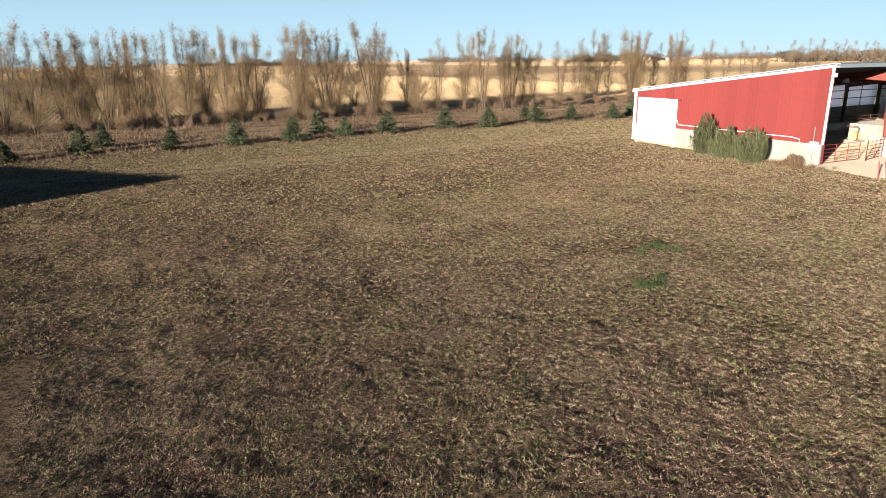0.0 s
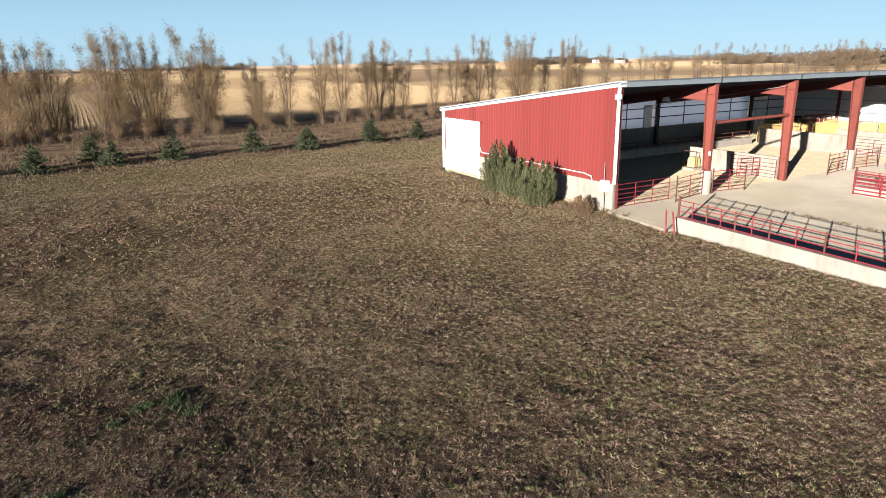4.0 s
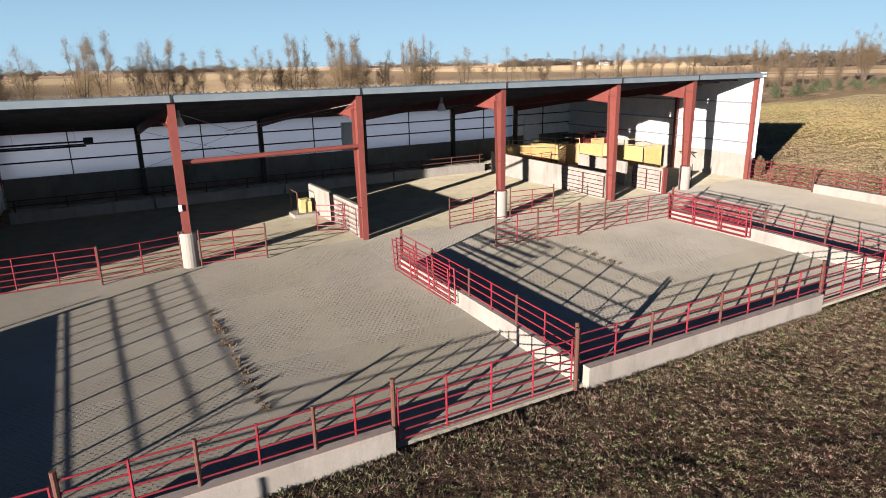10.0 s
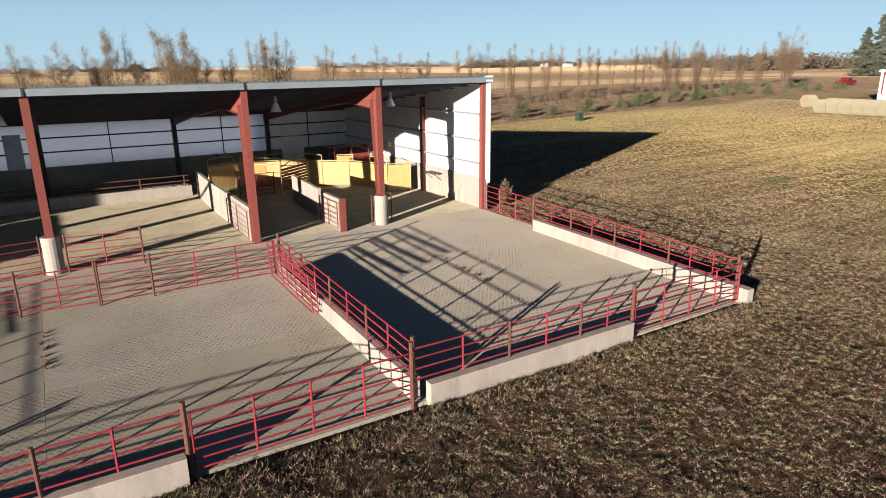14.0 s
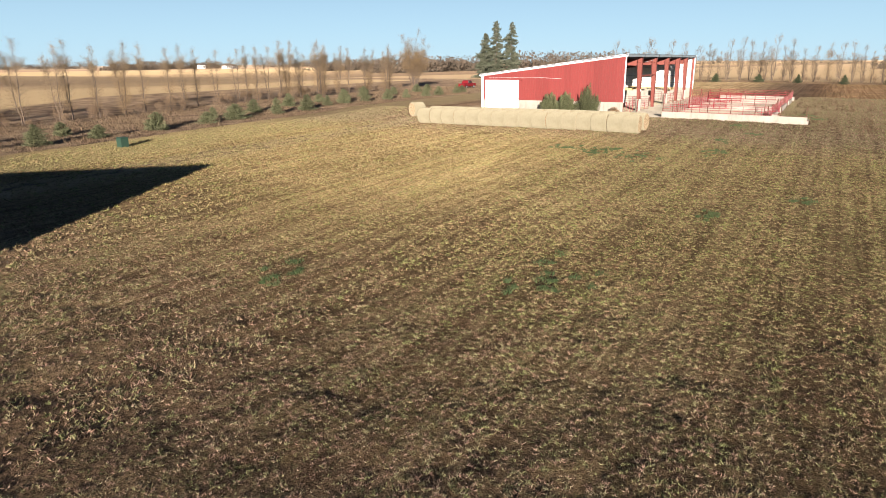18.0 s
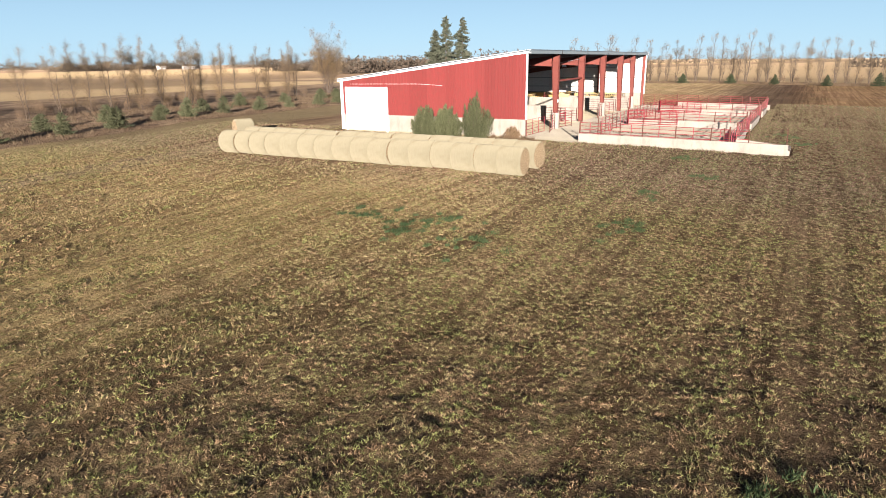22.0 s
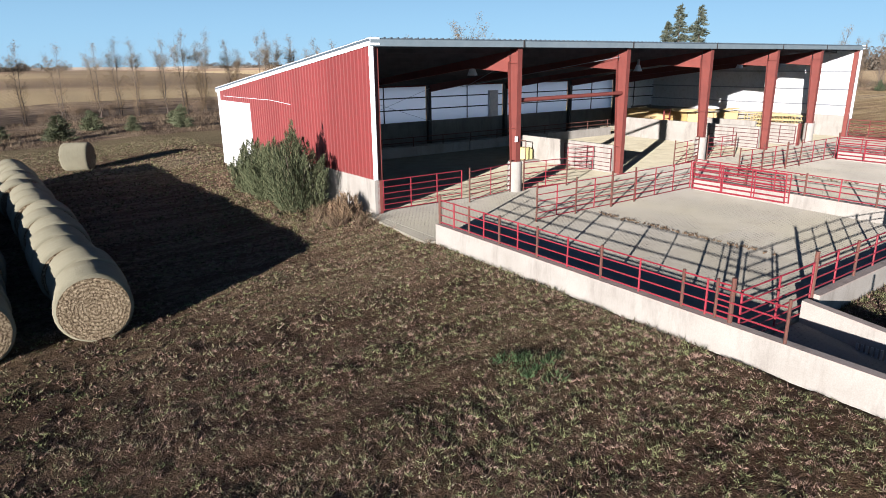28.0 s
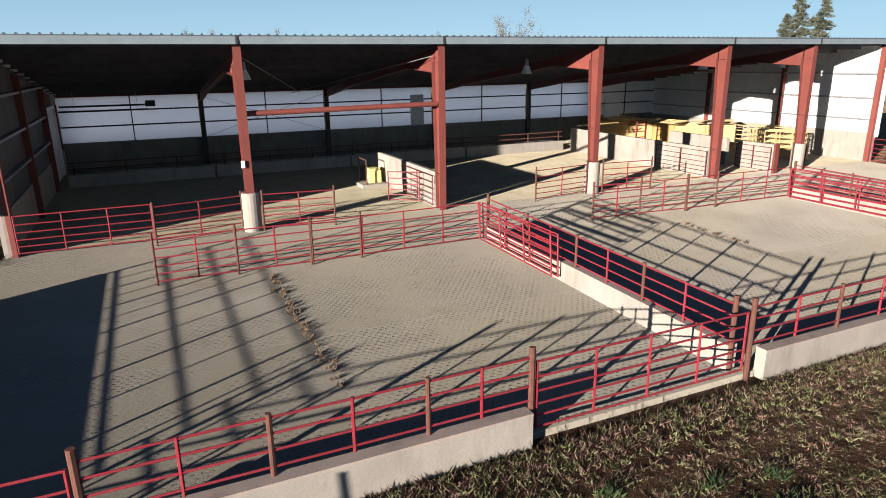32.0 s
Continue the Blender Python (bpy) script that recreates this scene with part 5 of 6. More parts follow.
def plant(protos_, k, x, y, s, z=None, turn=None):
    m = pose(x, y, (level(x, y) if z is None else z) - 0.03, 0, 0, rng.uniform(0, 360) if turn is None else turn) @ Matrix.Diagonal((s * rng.uniform(0.9, 1.1), s * rng.uniform(0.9, 1.1), s, 1))
    k %= len(protos_)
    if (id(protos_), k) in placed:
        return copy_thing(protos_[k], m)
    placed.add((id(protos_), k))
    protos_[k].matrix_basis = m
    return protos_[k]


# shelterbelt north of the yard: dense in the west, thin and tall towards the east
def belt(x):
    return 59.5 + 0.035 * (x + 40)


west_end = [-67.5, -65.2, -62.6, -60.4, -57.0, -54.8, -52.0, -49.1, -47.5, -44.6, -42.3, -40.8, -38.2]
dense_part = [-35.4, -33.2, -31.0, -28.6, -26.9, -22.0, -20.3, -17.6, -15.9, -11.0, -9.7, -3.6]
middle = [0.1, 5.4, 8.1, 11.6, 14.2, 16.6, 18.8, 22.3, 25.8, 29.6, 31.2, 34.3, 37.8, 39.0, 41.8, 45.3, 48.7, 51.6, 53.2]
eastern = [59.0, 60.3, 64.1, 67.3, 71.4, 76.3, 81.0, 84.8, 87.2, 92.2, 94.4, 97.8, 102.2, 104.8, 108.9, 110.6, 114.4, 118.3, 122.1, 124.3, 126.5, 129.9, 131.8, 134.4, 138.8, 142.3, 144.3, 148.1, 150.8, 154.4, 158.9, 163.0, 166.4, 170.2]
for xs, kinds, lo, hi in ((west_end, (0, 1, 2, 0), 0.95, 1.1), (dense_part, (0, 1, 0, 1, 2), 0.95, 1.1), (middle, (3, 1, 3, 3, 0), 0.92, 1.06), (eastern, (4, 3, 4, 4), 0.84, 1.0)):
    for x in xs:
        k = kinds[int(rng.integers(len(kinds)))]
        plant(protos, k, x, belt(x) + rng.uniform(-1.6, 1.6), rng.uniform(lo, hi))
        for j in range(3 if x < 0 else 2):
            plant(protos, 5, x + rng.uniform(-2.4, 2.4), belt(x) + rng.uniform(-5.0, 2.5), rng.uniform(0.45, 1.0))
x = -66.0
while x < 0.0:
    plant(protos, (0, 2, 1, 2)[int(rng.integers(4))], x, belt(x) + rng.uniform(4, 9), rng.uniform(0.55, 0.8))
    x += rng.uniform(5, 9)
# eastern shelterbelt
y = -120.0
while y < 46.0:
    k = int(rng.integers(5))
    plant(protos, (6, 6, 4, 6, 6)[k], 262 + rng.uniform(-2.5, 2.5), y, rng.uniform(0.8, 1.12))
    if k < 3:
        plant(protos, 5, 258 + rng.uniform(-2.5, 2.5), y + 2, rng.uniform(0.7, 1.1))
    y += rng.uniform(1.6, 3.4)
big = tree("broad_autumn_tree", *tree_meshes(11.8, 8.4, 12, 11000, 0.19, 0.1, 14, 2, 0.3), AUTUMN, "broad bushy tree with orange-tan leaves", "tree", "shelterbelt trees")
big.matrix_basis = pose(180, 67, level(180, 67))


def spruce_meshes(h, r, boughs, per, droop=0.15, ragged=0.3, slim=0.6):
    """A straight trunk with whorls of boughs, each bough a spray of needled twigs."""
    s = Shape().tube((0, 0, -0.1), (0, 0, h * 0.98), 0.014 * h + 0.02, 6, 0.01)
    f = (np.arange(boughs) + rng.uniform(0, 1, boughs)) / boughs
    f = f ** 1.15
    ang = rng.uniform(0, 2 * np.pi, boughs)
    reach = r * (1.02 - f) ** slim * (1 + ragged * rng.normal(size=boughs)).clip(0.35, 1.6) + 0.03 * r
    z = h * (0.03 + 0.95 * f)
    f, ang, reach, z = (np.repeat(a, per) for a in (f, ang, reach, z))
    m = boughs * per
    u = rng.uniform(0.1, 1.0, m)
    a2 = ang + rng.normal(size=m) * 0.2
    base = np.stack([np.cos(a2) * reach * u, np.sin(a2) * reach * u, z - droop * reach * u + 0.1 * reach * u * u], 1)
    ln = (0.1 * r + 0.2 * reach * (1 - u * 0.5)) * rng.uniform(0.6, 1.2, m)
    a3 = ang + rng.normal(size=m) * 0.7
    tip = base + np.stack([np.cos(a3) * ln, np.sin(a3) * ln, ln * rng.normal(0.25, 0.5, m)], 1)
    v = blades(base, tip, ln * 0.45)
    return s, v, np.arange(len(v)).reshape(-1, 3)


young = [tree("young_spruce", *spruce_meshes(h, r, 110, 24, 0.05, 0.16, 0.85), NEEDLES, "young dark green spruce in weedy grass", "tree", "spruce row") for h, r in ((2.5, 1.25), (2.9, 1.3), (2.0, 1.2))]
olive = [tree("young_juniper", *spruce_meshes(h, r, 120, 24, 0.0, 0.22, 0.55), OLIVE_NEEDLES, "low rounded olive-green juniper in dry weeds", "bush", "juniper row") for h, r in ((2.3, 1.2), (2.0, 1.3), (2.6, 1.15))]
row_x = -58.0
while row_x < 172.0:
    plant(young if row_x < 60 else olive, int(rng.integers(3)), row_x, 37.4 + 0.055 * row_x + rng.uniform(-1.2, 1.2), rng.uniform(0.75, 1.15))
    row_x += rng.uniform(4.6, 7.6)
for x, y in ((-45, 40.5), (-24, 41), (4, 43), (72, 46), (83, 47.5), (103, 48), (111, 49), (119, 50), (127, 51), (133, 50.5), (144, 55), (153, 54.5), (164, 56), (169, 56.5)):
    plant(young if x < 60 else olive, int(rng.integers(3)), x, y, rng.uniform(0.7, 1.05))
y = -60.0
while y < 34:
    plant(young, int(rng.integers(3)), 247 + rng.uniform(-2, 2), y, rng.uniform(0.8, 1.2))
    y += rng.uniform(7, 12)
for k, (x, y, h) in enumerate(((277.2, 86.3, 20.6), (277.0, 92.6, 21.2), (281.0, 99.0, 17))):
    ob = tree("tall_spruce", *spruce_meshes(h, 3.7, 190, 46, 0.3, 0.35), FIR, "tall ragged dark spruce beyond the barn", "tree", "tall spruces")
    ob.matrix_basis = pose(x, y, level(x, y))


def juniper_meshes(h, r, n):
    """Upswept plumes round a few stems, each a spindle of short sprays with dark gaps between."""
    s = Shape()
    for k in range(5):
        a = rng.uniform(0, 6.28)
        s.tube((math.cos(a) * 0.1, math.sin(a) * 0.1, -0.1), (math.cos(a) * r * 0.4, math.sin(a) * r * 0.4, h * 0.6), 0.05, 5, 0.015)
    plumes = max(9, int(46 * min(1.0, r)))
    pa = rng.uniform(0, 2 * np.pi, plumes)
    pr = r * np.sqrt(rng.uniform(0.0, 0.8, plumes))
    ph = h * (0.38 + 0.64 * (1 - (pr / r) ** 1.25)) * rng.uniform(0.8, 1.04, plumes)
    pw = r * rng.uniform(0.17, 0.3, plumes)
    k = rng.choice(plumes, n, p=ph / ph.sum())
    f = rng.uniform(0, 1, n) ** 0.85
    ang = rng.uniform(0, 2 * np.pi, n)
    girth = pw[k] * np.sin(np.clip(f, 0.02, 1) ** 0.7 * np.pi * 0.92 + 0.22) * np.sqrt(rng.uniform(0.3, 1.0, n))
    splay = (0.55 + 0.5 * f)
    base = np.stack([np.cos(pa[k]) * pr[k] * splay + np.cos(ang) * girth, np.sin(pa[k]) * pr[k] * splay + np.sin(ang) * girth, ph[k] * f * 0.94], 1)
    up = rng.uniform(0.07, 0.2, n)
    out = np.stack([np.cos(ang), np.sin(ang), np.zeros(n)], 1) * 0.6 + np.stack([np.cos(pa[k]), np.sin(pa[k]), np.zeros(n)], 1) * 0.3
    tip = base + (out * rng.uniform(0.3, 1.0, n)[:, None] + [0, 0, 1.0]) * up[:, None] + rng.normal(size=(n, 3)) * 0.03
    v = blades(base, tip, rng.uniform(0.02, 0.045, n))
    return s, v, np.arange(len(v)).reshape(-1, 3)


for x, y, z, h, r in ((-1.75, 8.6, -0.15, 3.6, 1.25), (-1.8, 6.55, -0.15, 2.9, 1.25), (-2.0, 4.0, -0.15, 3.05, 1.45), (O.x - 1.95, 8.5, 1.2, 3.1, 1.35), (O.x - 1.9, 6.4, 1.2, 3.2, 1.4), (O.x - 1.95, 3.7, 1.2, 4.0, 1.65)):
    ob = tree("juniper_bush", *juniper_meshes(h, r, 17000), JUNIPER, "dense grey-green upright juniper against the barn wall", "bush", "junipers")
    ob.location = (x, y, z)
for x, y, z, r, h in ((44.3, 0.5, 0.05, 0.5, 1.5), (-1.3, 1.0, -0.15, 0.75, 1.05), (O.x - 1.1, 0.75, 1.2, 0.8, 1.3)):
    s, v, f = juniper_meshes(h, r, 2600)
    ob = tree("dry_shrub", s, v, f, RED_BUSH, "brown bare shrub at the barn corner", "bush", "dry shrubs")
    ob.location = (x, y, z)


# ---- grass, weeds ----
def turf(name, n, xr, yr, hlo, hhi, wlo, whi, mat, label, lean=0.6, keep=None, per=3, spread_=0.3):
    """Tufts of a few blades each, fanned out from one root."""
    x, y = rng.uniform(*xr, n), rng.uniform(*yr, n)
    if keep is not None:
        ok = keep(x, y)
        x, y = x[ok], y[ok]
    z = stand(x, y)
    big_ = rng.uniform(0.55, 1.25, len(x)) * np.where(x > 50, 1.0 + 0.45 * ripple(x * 0.04, y, 0.42, 24), 1.0)
    x, y, z, big_ = (np.repeat(a, per) for a in (x, y, z, big_))
    m = len(x)
    hgt = rng.uniform(hlo, hhi, m) * big_
    a = rng.uniform(0, 2 * np.pi, m)
    out = rng.uniform(0, 1, m) * hhi * spread_
    base = np.stack([x + np.cos(a) * out, y + np.sin(a) * out, z - 0.01], 1)
    b = a + rng.normal(size=m) * 0.8
    ln = hgt * lean * rng.uniform(0.2, 1.3, m)
    tip = base + np.stack([np.cos(b) * ln, np.sin(b) * ln, hgt], 1)
    v = blades(base, tip, rng.uniform(wlo, whi, m))
    me = cloud(name, v, np.arange(len(v)).reshape(-1, 3), mat)
    return tagged(new(name, me), label, "grass", kind="stuff")


def patchy(x, y):
    """Off the slabs, thicker in patches, and in rows on the eastern half."""
    lump = 0.6 * ripple(x, y, 0.5, 21) + 0.5 * ripple(x, y, 1.7, 22) + 0.4 * ripple(x, y, 0.2, 23)
    lane = np.where(x > 46, 0.5 * ripple(x * 0.05, y, 0.33, 24), 0.0)
    return ~paved(x, y, 0.1) & (lump + lane + rng.uniform(-0.5, 0.5, len(x)) > -1.0)


GRASS = "short dry tufted autumn grass"
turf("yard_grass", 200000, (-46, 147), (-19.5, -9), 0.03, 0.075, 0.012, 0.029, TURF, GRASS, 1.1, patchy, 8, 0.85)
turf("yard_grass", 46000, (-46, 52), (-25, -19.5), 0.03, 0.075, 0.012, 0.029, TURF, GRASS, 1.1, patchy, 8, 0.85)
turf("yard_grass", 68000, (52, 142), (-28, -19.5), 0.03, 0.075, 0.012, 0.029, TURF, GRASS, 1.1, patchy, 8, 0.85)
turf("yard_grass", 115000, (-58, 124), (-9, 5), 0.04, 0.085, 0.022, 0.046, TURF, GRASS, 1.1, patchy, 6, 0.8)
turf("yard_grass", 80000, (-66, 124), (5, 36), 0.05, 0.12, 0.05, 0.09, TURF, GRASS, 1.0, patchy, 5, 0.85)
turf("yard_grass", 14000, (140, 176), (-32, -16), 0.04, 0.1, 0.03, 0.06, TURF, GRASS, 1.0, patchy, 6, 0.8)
turf("verge_weeds", 60000, (-70, 205), (32, 66), 0.08, 0.42, 0.03, 0.08, DRY, "low dry weeds under the shelterbelt", 0.9, lambda x, y: (y > 34.6 + 0.045 * x) & (ripple(x, y, 3.0, 31) + rng.uniform(-0.6, 0.6, len(x)) > -0.1), 3)
turf("tall_dry_grass", 9000, (-70, 190), (33, 62), 0.3, 0.75, 0.03, 0.06, PALE_LEAF, "patches of tall straw-coloured grass in the shelterbelt", 0.6, lambda x, y: (y > 35.2 + 0.045 * x) & (ripple(x, y, 4.0, 33) + 0.6 * ripple(x, y, 1.3, 34) > 0.42), 4)
turf("verge_weeds", 9000, (246, 262), (-90, 46), 0.15, 0.5, 0.05, 0.12, DRY, "low dry weeds under the shelterbelt", 0.9, None, 2)
for X0, Y0 in ((0.0, 0.0), (O.x, O.y)):
    turf("wall_weeds", 900, (X0 - 1.1, X0 - 0.4), (-15, 0.2), 0.05, 0.16, 0.012, 0.03, TURF, "dry weeds along the concrete wall", 0.9)
    turf("wall_weeds", 3600, (X0 + 4.0, X0 + 43), (Y0 - 16.6, Y0 - 15.62), 0.05, 0.16, 0.012, 0.03, TURF, "dry weeds along the concrete wall", 0.9)
    turf("wall_weeds", 1500, (X0 - 3.6, X0 - 0.3), (0.2, 10.5), 0.06, 0.26, 0.012, 0.035, TURF, "dry weeds along the barn footing", 0.9)


def clumps(name, rows, mat, label, height, kind="stuff"):
    """Low clumps: centre, radius, count, ground."""
    vs = []
    for x, y, z, r, n in rows:
        rad = r * np.sqrt(rng.uniform(0, 1, n)) * rng.uniform(0.5, 1.0, n)
        a = rng.uniform(0, 2 * np.pi, n)
        base = np.stack([x + np.cos(a) * rad, y + np.sin(a) * rad * 0.7, np.full(n, z - 0.01)], 1)
        base[:, 2] = np.maximum(base[:, 2], stand(base[:, 0], base[:, 1]) - 0.01) if r > 0.14 and y < -1.0 and height > 0.125 else base[:, 2]
        d = rng.uniform(0, 2 * np.pi, n)
        hh = rng.uniform(0.4, 1.0, n) * height
        tip = base + np.stack([np.cos(d) * hh * 0.7, np.sin(d) * hh * 0.7, hh], 1)
        vs.append(blades(base, tip, rng.uniform(0.015, 0.045, n)))
    v = np.concatenate(vs)
    return tagged(new(name, cloud(name, v, np.arange(len(v)).reshape(-1, 3), mat)), label, "plants", kind=kind)


spots = [(66.3, -13.2, 1.5), (61.4, -4.6, 1.0), (94.3, -5.5, 1.0), (95.8, -5.0, 1.1), (96.8, -6.8, 1.1), (94.3, -8.6, 1.4), (99.2, -13.4, 1.5), (97.0, -2.2, 1.2), (106.4, -13.1, 0.7), (83.5, -20.2, 0.6), (78.0, -16.5, 0.8), (-24.2, -9.3, 0.7), (-27.5, -12.5, 0.6), (112, -15, 0.7), (118, -13, 0.7), (128, -19.5, 1.0), (133, -18.5, 1.2)]
clover = []
for x, y, r in spots:
    for k in range(int(9 * r) + 3):
        cx, cy = x + rng.normal() * r * 0.7, y + rng.normal() * r * 0.5
        clover.append((cx, cy, float(level(cx, cy)), rng.uniform(0.15, 0.5), 70))
clumps("clover_patch", clover, GREEN_TURF, "ragged patch of dark green clover in the dry grass", 0.17)
joint = []
for X0, Z0 in ((0.0, 0.0), (O.x, O.z)):
    for xj, y0, y1, n in ((7.32, -12.6, -5.2, 64), (22.35, -9.0, -6.0, 16), (36.05, -9.5, -5.5, 18)):
        for k in range(n):
            y = rng.uniform(y0, y1)
            joint.append((X0 + xj + rng.normal() * 0.07, y, Z0 + fall(y), rng.uniform(0.03, 0.13), 12))
clumps("joint_weeds", joint, DRY, "dead weeds in the slab joints", 0.12)
foot = []
for X0, Y0, Z0 in ((0.0, 0.0, 0.0), (O.x, O.y, O.z)):
    for k in range(26):
        px, py = X0 - rng.uniform(0.4, 2.2), Y0 + rng.uniform(-1.6, 2.6)
        foot.append((px, py, float(level(px, py)), rng.uniform(0.15, 0.4), 40))
clumps("footing_weeds", foot, DRY, "tall dead brown weeds below the junipers", 0.42)

stub = Shape()
for k in range(370):
    x = -190.0 + 0.76 * k
    out = min(1.0, max(0.0, (x - 60.0) / 70.0))
    if out > 0.25:
        break
    y0 = 75.0 + 1.5 * math.sin(k * 1.7) + 34.0 * out
    y1 = (420.0 if k % 2 else 260.0) * (1 - out) + 175.0 * out
    n = 8
    for j in range(n):
        ya, yb = y0 + (y1 - y0) * j / n, y0 + (y1 - y0) * (j + 1) / n
        za, zb = float(level(x, ya)), float(level(x, yb))
        wa = 0.25 * math.sin(ya * 0.05 + 1.0)
        wb = 0.25 * math.sin(yb * 0.05 + 1.0)
        for s0, s1 in ((-0.2, 0.0), (0.0, 0.2)):
            h0, h1 = (0.0, 0.07) if s0 < 0 else (0.07, 0.0)
            stub.face((x + s0 + wa, ya, za + h0 - 0.03), (x + s1 + wa, ya, za + h1 - 0.03), (x + s1 + wb, yb, zb + h1 - 0.03), (x + s0 + wb, yb, zb + h0 - 0.03))
tagged(new("corn_stubble", stub.mesh("corn_stubble")), "golden rows of cut corn stubble in the field", "stubble", kind="stuff").data.materials.append(STUBBLE)

# ---- round bales ----
def lathe(s, prof, n=28):
    """Rings round the y axis: (y, radius)."""
    k = len(s.v)
    for y, r in prof:
        for i in range(n):
            a = 2 * math.pi * i / n
            flat = 0.985 if math.sin(a) < -0.8 else 1.0
            s.v.append((math.cos(a) * r, y, math.sin(a) * r * flat))
    for j in range(len(prof) - 1):
        for i in range(n):
            i2 = (i + 1) % n
            s.f.append((k + j * n + i, k + (j + 1) * n + i, k + (j + 1) * n + i2, k + j * n + i2))
    return s


R, W = 0.88, 1.56
bale = thing("round_bale", (0, 0, 0), "large round hay bale in net wrap, lying in a row", "hay bale", "round bales")
wrap = part("wrap", lathe(Shape(), [(0.0, R - 0.085), (0.04, R - 0.03), (0.13, R), (0.5, R - 0.012), (0.8, R + 0.004), (1.1, R - 0.01), (W - 0.13, R), (W - 0.04, R - 0.03), (W, R - 0.085)]), BALE, bale)
for y, sgn in ((0.0, 1), (W, -1)):
    s = lathe(Shape(), [(y, R - 0.085), (y - sgn * 0.012, R * 0.75), (y - sgn * 0.006, R * 0.5), (y + sgn * 0.006, R * 0.25), (y, 0.01)])
    if sgn > 0:
        s.f = [tuple(reversed(q)) for q in s.f]
    part("end_face", s, BALE_END, bale, "coiled straw end of the bale")
for ob in bale.children:
    ob.data.shade_smooth()
rows = [(108.35, -5.4, 16), (110.75, -5.4, 16)]
first = True
for x0, y0, n in rows:
    for k in range(n):
        x, y = x0 + rng.normal() * 0.07 - 0.012 * k, y0 + k * (W - 0.02) + rng.normal() * 0.02
        m = pose(x, y, level(x, y) + R - 0.035, 0, 0, rng.normal() * 2.2) @ Euler((0, rng.normal() * 0.05, 0)).to_matrix().to_4x4()
        if first:
            bale.matrix_basis, first = m, False
        else:
            copy_thing(bale, m)
tagged(copy_thing(bale, pose(115.0, 23.4, level(115, 23) + R - 0.035, 0, 0, 62)), "single round bale standing apart near the barn", group="round bales")

# ---- far things ----
truck = thing("pickup_truck", (186.3, 56.0, float(level(186, 56))), "maroon pickup truck parked beyond the barn", "truck")
tx, ty, tz = truck.location
part("body", Shape().box(tx - 2.9, tx + 2.9, ty - 0.95, ty + 0.95, tz + 0.45, tz + 1.15, 0.08), MAROON, truck)
cab = part("cab", Shape().hexa([(tx - 0.9, ty - 0.9, tz + 1.15), (tx + 1.4, ty - 0.9, tz + 1.15), (tx + 1.4, ty + 0.9, tz + 1.15), (tx - 0.9, ty + 0.9, tz + 1.15)], [(tx - 0.7, ty - 0.75, tz + 1.85), (tx + 0.7, ty - 0.75, tz + 1.85), (tx + 0.7, ty + 0.75, tz + 1.85), (tx - 0.7, ty + 0.75, tz + 1.85)]), MAROON, truck)
part("side_window", Shape().box(tx - 0.7, tx + 0.8, ty - 0.93, ty - 0.86, tz + 1.25, tz + 1.7), GLASS, cab)
for dx in (-1.8, 1.9):
    for dy in (-0.85, 0.85):
        wheel = part("wheel", Shape().tube((tx + dx, ty + dy - 0.13, tz + 0.4), (tx + dx, ty + dy + 0.13, tz + 0.4), 0.4, 16), RUBBER, truck)
        part("rim", Shape().tube((tx + dx, ty + dy - 0.14, tz + 0.4), (tx + dx, ty + dy + 0.14, tz + 0.4), 0.22, 12), GALV, wheel)
part("headlight", Shape().box(tx + 2.88, tx + 2.92, ty - 0.85, ty - 0.5, tz + 0.8, tz + 1.0), TRIM, truck)
ub = thing("transformer_box", (80.4, 33.2, float(level(80, 33))), "dark green utility box in the grass", "utility box")
bx, by, bz = ub.location
part("case", Shape().box(bx - 0.36, bx + 0.36, by - 0.34, by + 0.34, bz, bz + 0.85, 0.06), GREEN_BOX, ub)
part("lid", Shape().box(bx - 0.38, bx + 0.38, by - 0.36, by + 0.36, bz + 0.85, bz + 0.91, 0.03), GREEN_BOX, ub)


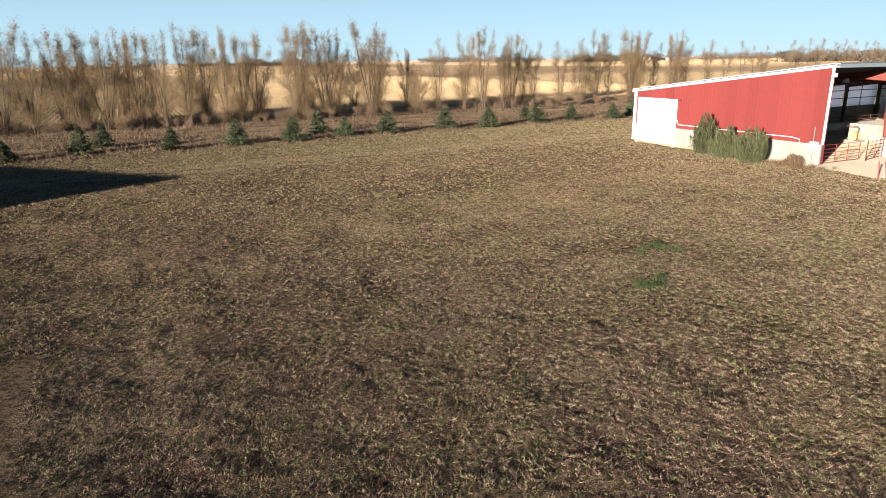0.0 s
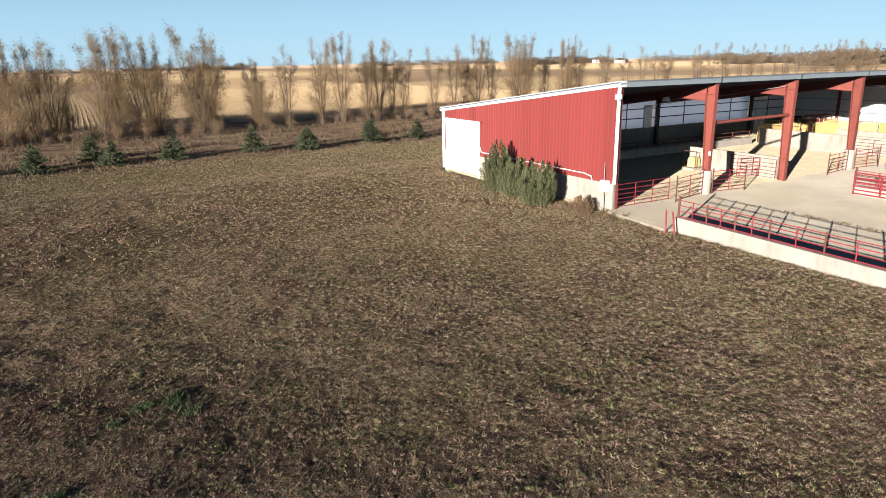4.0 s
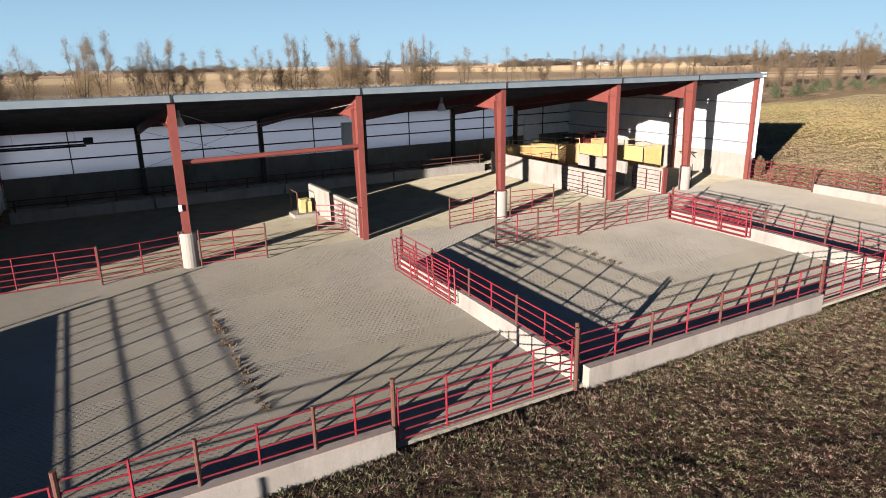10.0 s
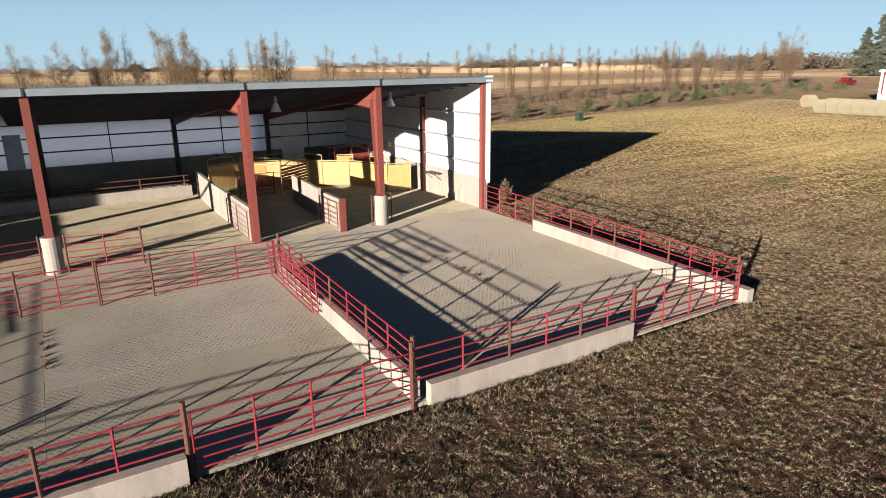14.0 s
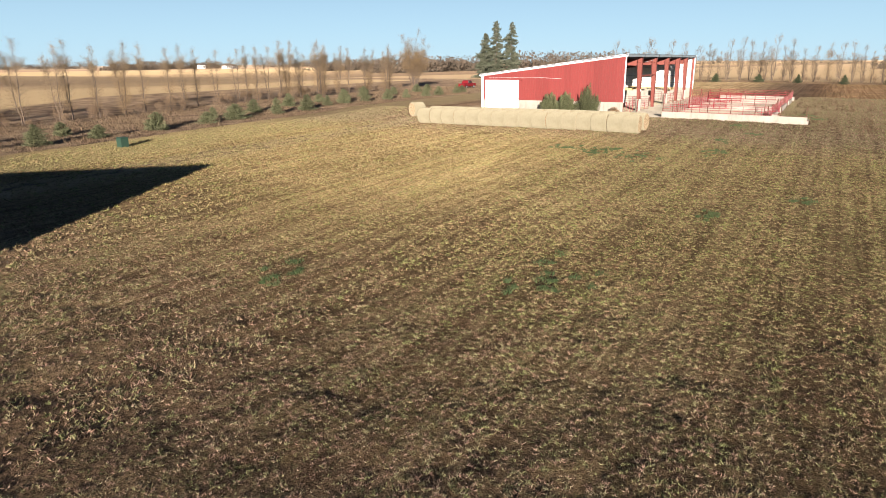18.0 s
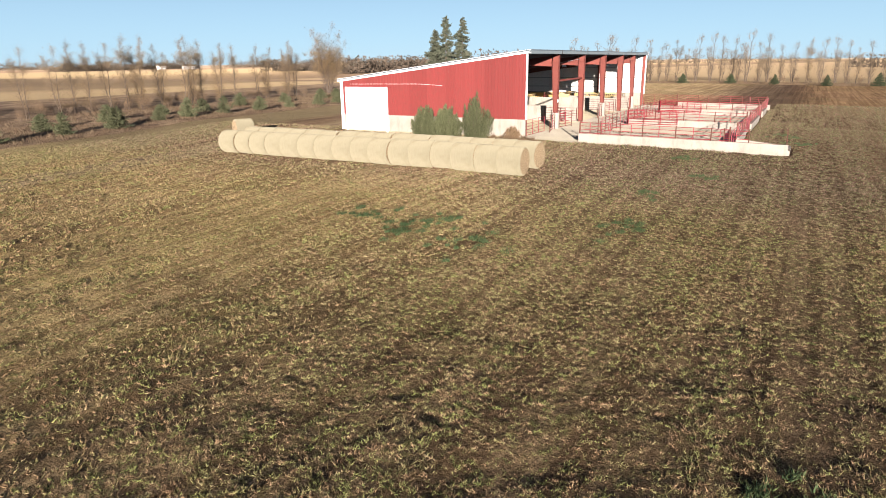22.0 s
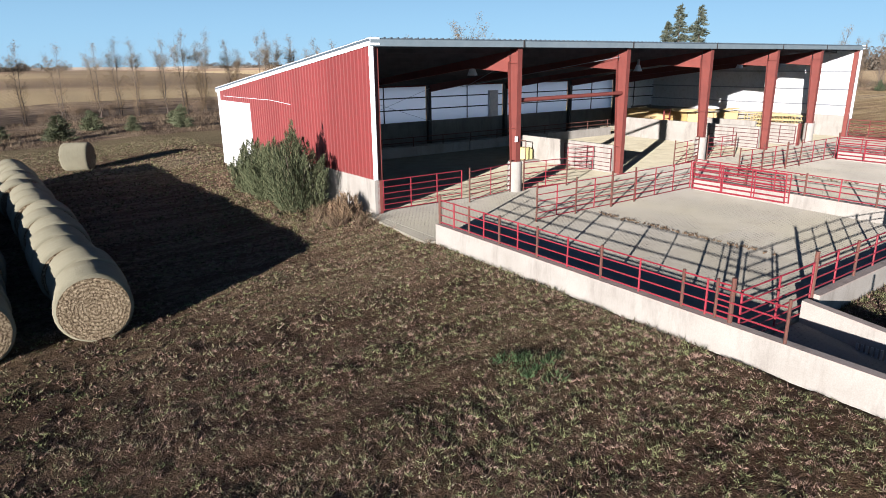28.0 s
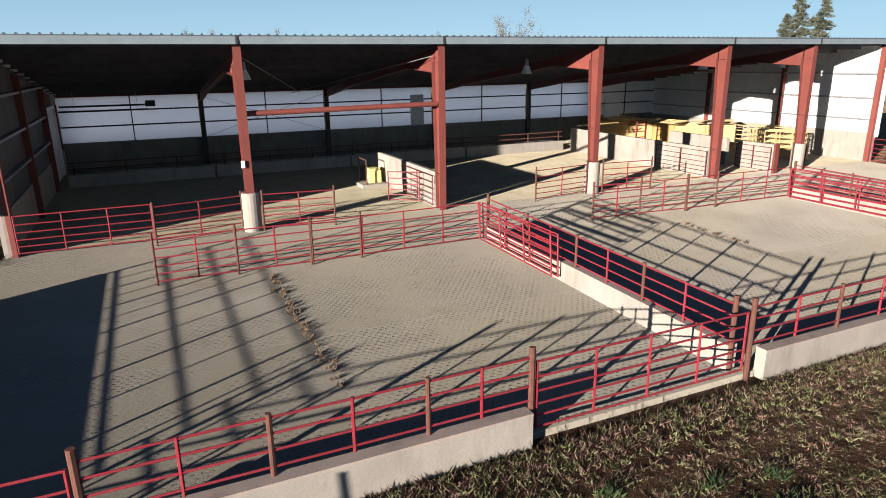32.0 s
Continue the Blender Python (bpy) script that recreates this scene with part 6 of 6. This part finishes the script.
def farmhouse(x, y, w, d, h, label):
    z = float(level(x, y))
    ob = thing("farmhouse", (x, y, z), label, "house", "far farm buildings")
    part("wall", Shape().box(x - w / 2, x + w / 2, y - d / 2, y + d / 2, z, z + h), HOUSE_WHITE, ob)
    part("roof", Shape().hexa([(x - w / 2 - 0.4, y - d / 2 - 0.4, z + h), (x + w / 2 + 0.4, y - d / 2 - 0.4, z + h), (x + w / 2 + 0.4, y + d / 2 + 0.4, z + h), (x - w / 2 - 0.4, y + d / 2 + 0.4, z + h)], [(x - w / 2 - 0.4, y - 0.1, z + h + d * 0.35), (x + w / 2 + 0.4, y - 0.1, z + h + d * 0.35), (x + w / 2 + 0.4, y + 0.1, z + h + d * 0.35), (x - w / 2 - 0.4, y + 0.1, z + h + d * 0.35)]), HOUSE_ROOF, ob)
    for k in range(3):
        a = x - w / 2 + w * (k + 0.6) / 3.4
        part("window", Shape().box(a, a + w * 0.12, y - d / 2 - 0.05, y - d / 2, z + h * 0.35, z + h * 0.75), GLASS, ob)
    return ob


farmhouse(592, 600, 11, 7, 3.4, "white farmhouse far across the field")
farmhouse(612, 612, 9, 6, 2.8, "low white farm building far across the field")
farmhouse(575, 625, 7, 6, 4, "white farm shed far across the field")


def woods(name, rows, label):
    """Far clumps of bare trees."""
    vs, k = [], 0
    for x, y, w, d, h, n in rows:
        n *= 3
        z = level(x, y)
        c = np.stack([rng.uniform(-w / 2, w / 2, n), rng.uniform(-d / 2, d / 2, n), np.zeros(n)], 1)
        lump = h * (0.55 + 0.45 * np.sin(c[:, 0] * 0.21 + x) * np.sin(c[:, 0] * 0.067 + y))
        c[:, 2] = rng.uniform(0, 1, n) ** 0.8 * np.maximum(lump, h * 0.3)
        vs.append(leaves(c + [x, y, z], 1.5)[0])
    v = np.concatenate(vs)
    me = cloud(name, v, np.arange(len(v)).reshape(-1, 3), FAR_WOOD)
    return tagged(new(name, me), label, "trees", kind="stuff")


woods("far_woods", [(565, 660, 150, 30, 10, 2600), (470, 600, 60, 30, 9, 1000), (140, 835, 70, 30, 9, 1200), (560, 330, 240, 20, 9, 3600), (500, 130, 260, 30, 12, 4200), (430, 210, 130, 30, 11, 2400), (-260, 900, 160, 30, 11, 1500), (150, 1100, 200, 30, 11, 1600), (520, 950, 240, 30, 11, 1900), (-40, 1300, 120, 40, 12, 1000), (900, 700, 300, 40, 12, 2200), (1100, 200, 60, 500, 12, 2200), (900, -300, 60, 300, 12, 1600), (560, -120, 40, 160, 8, 1200)], "bare woods and hedges on the far fields")
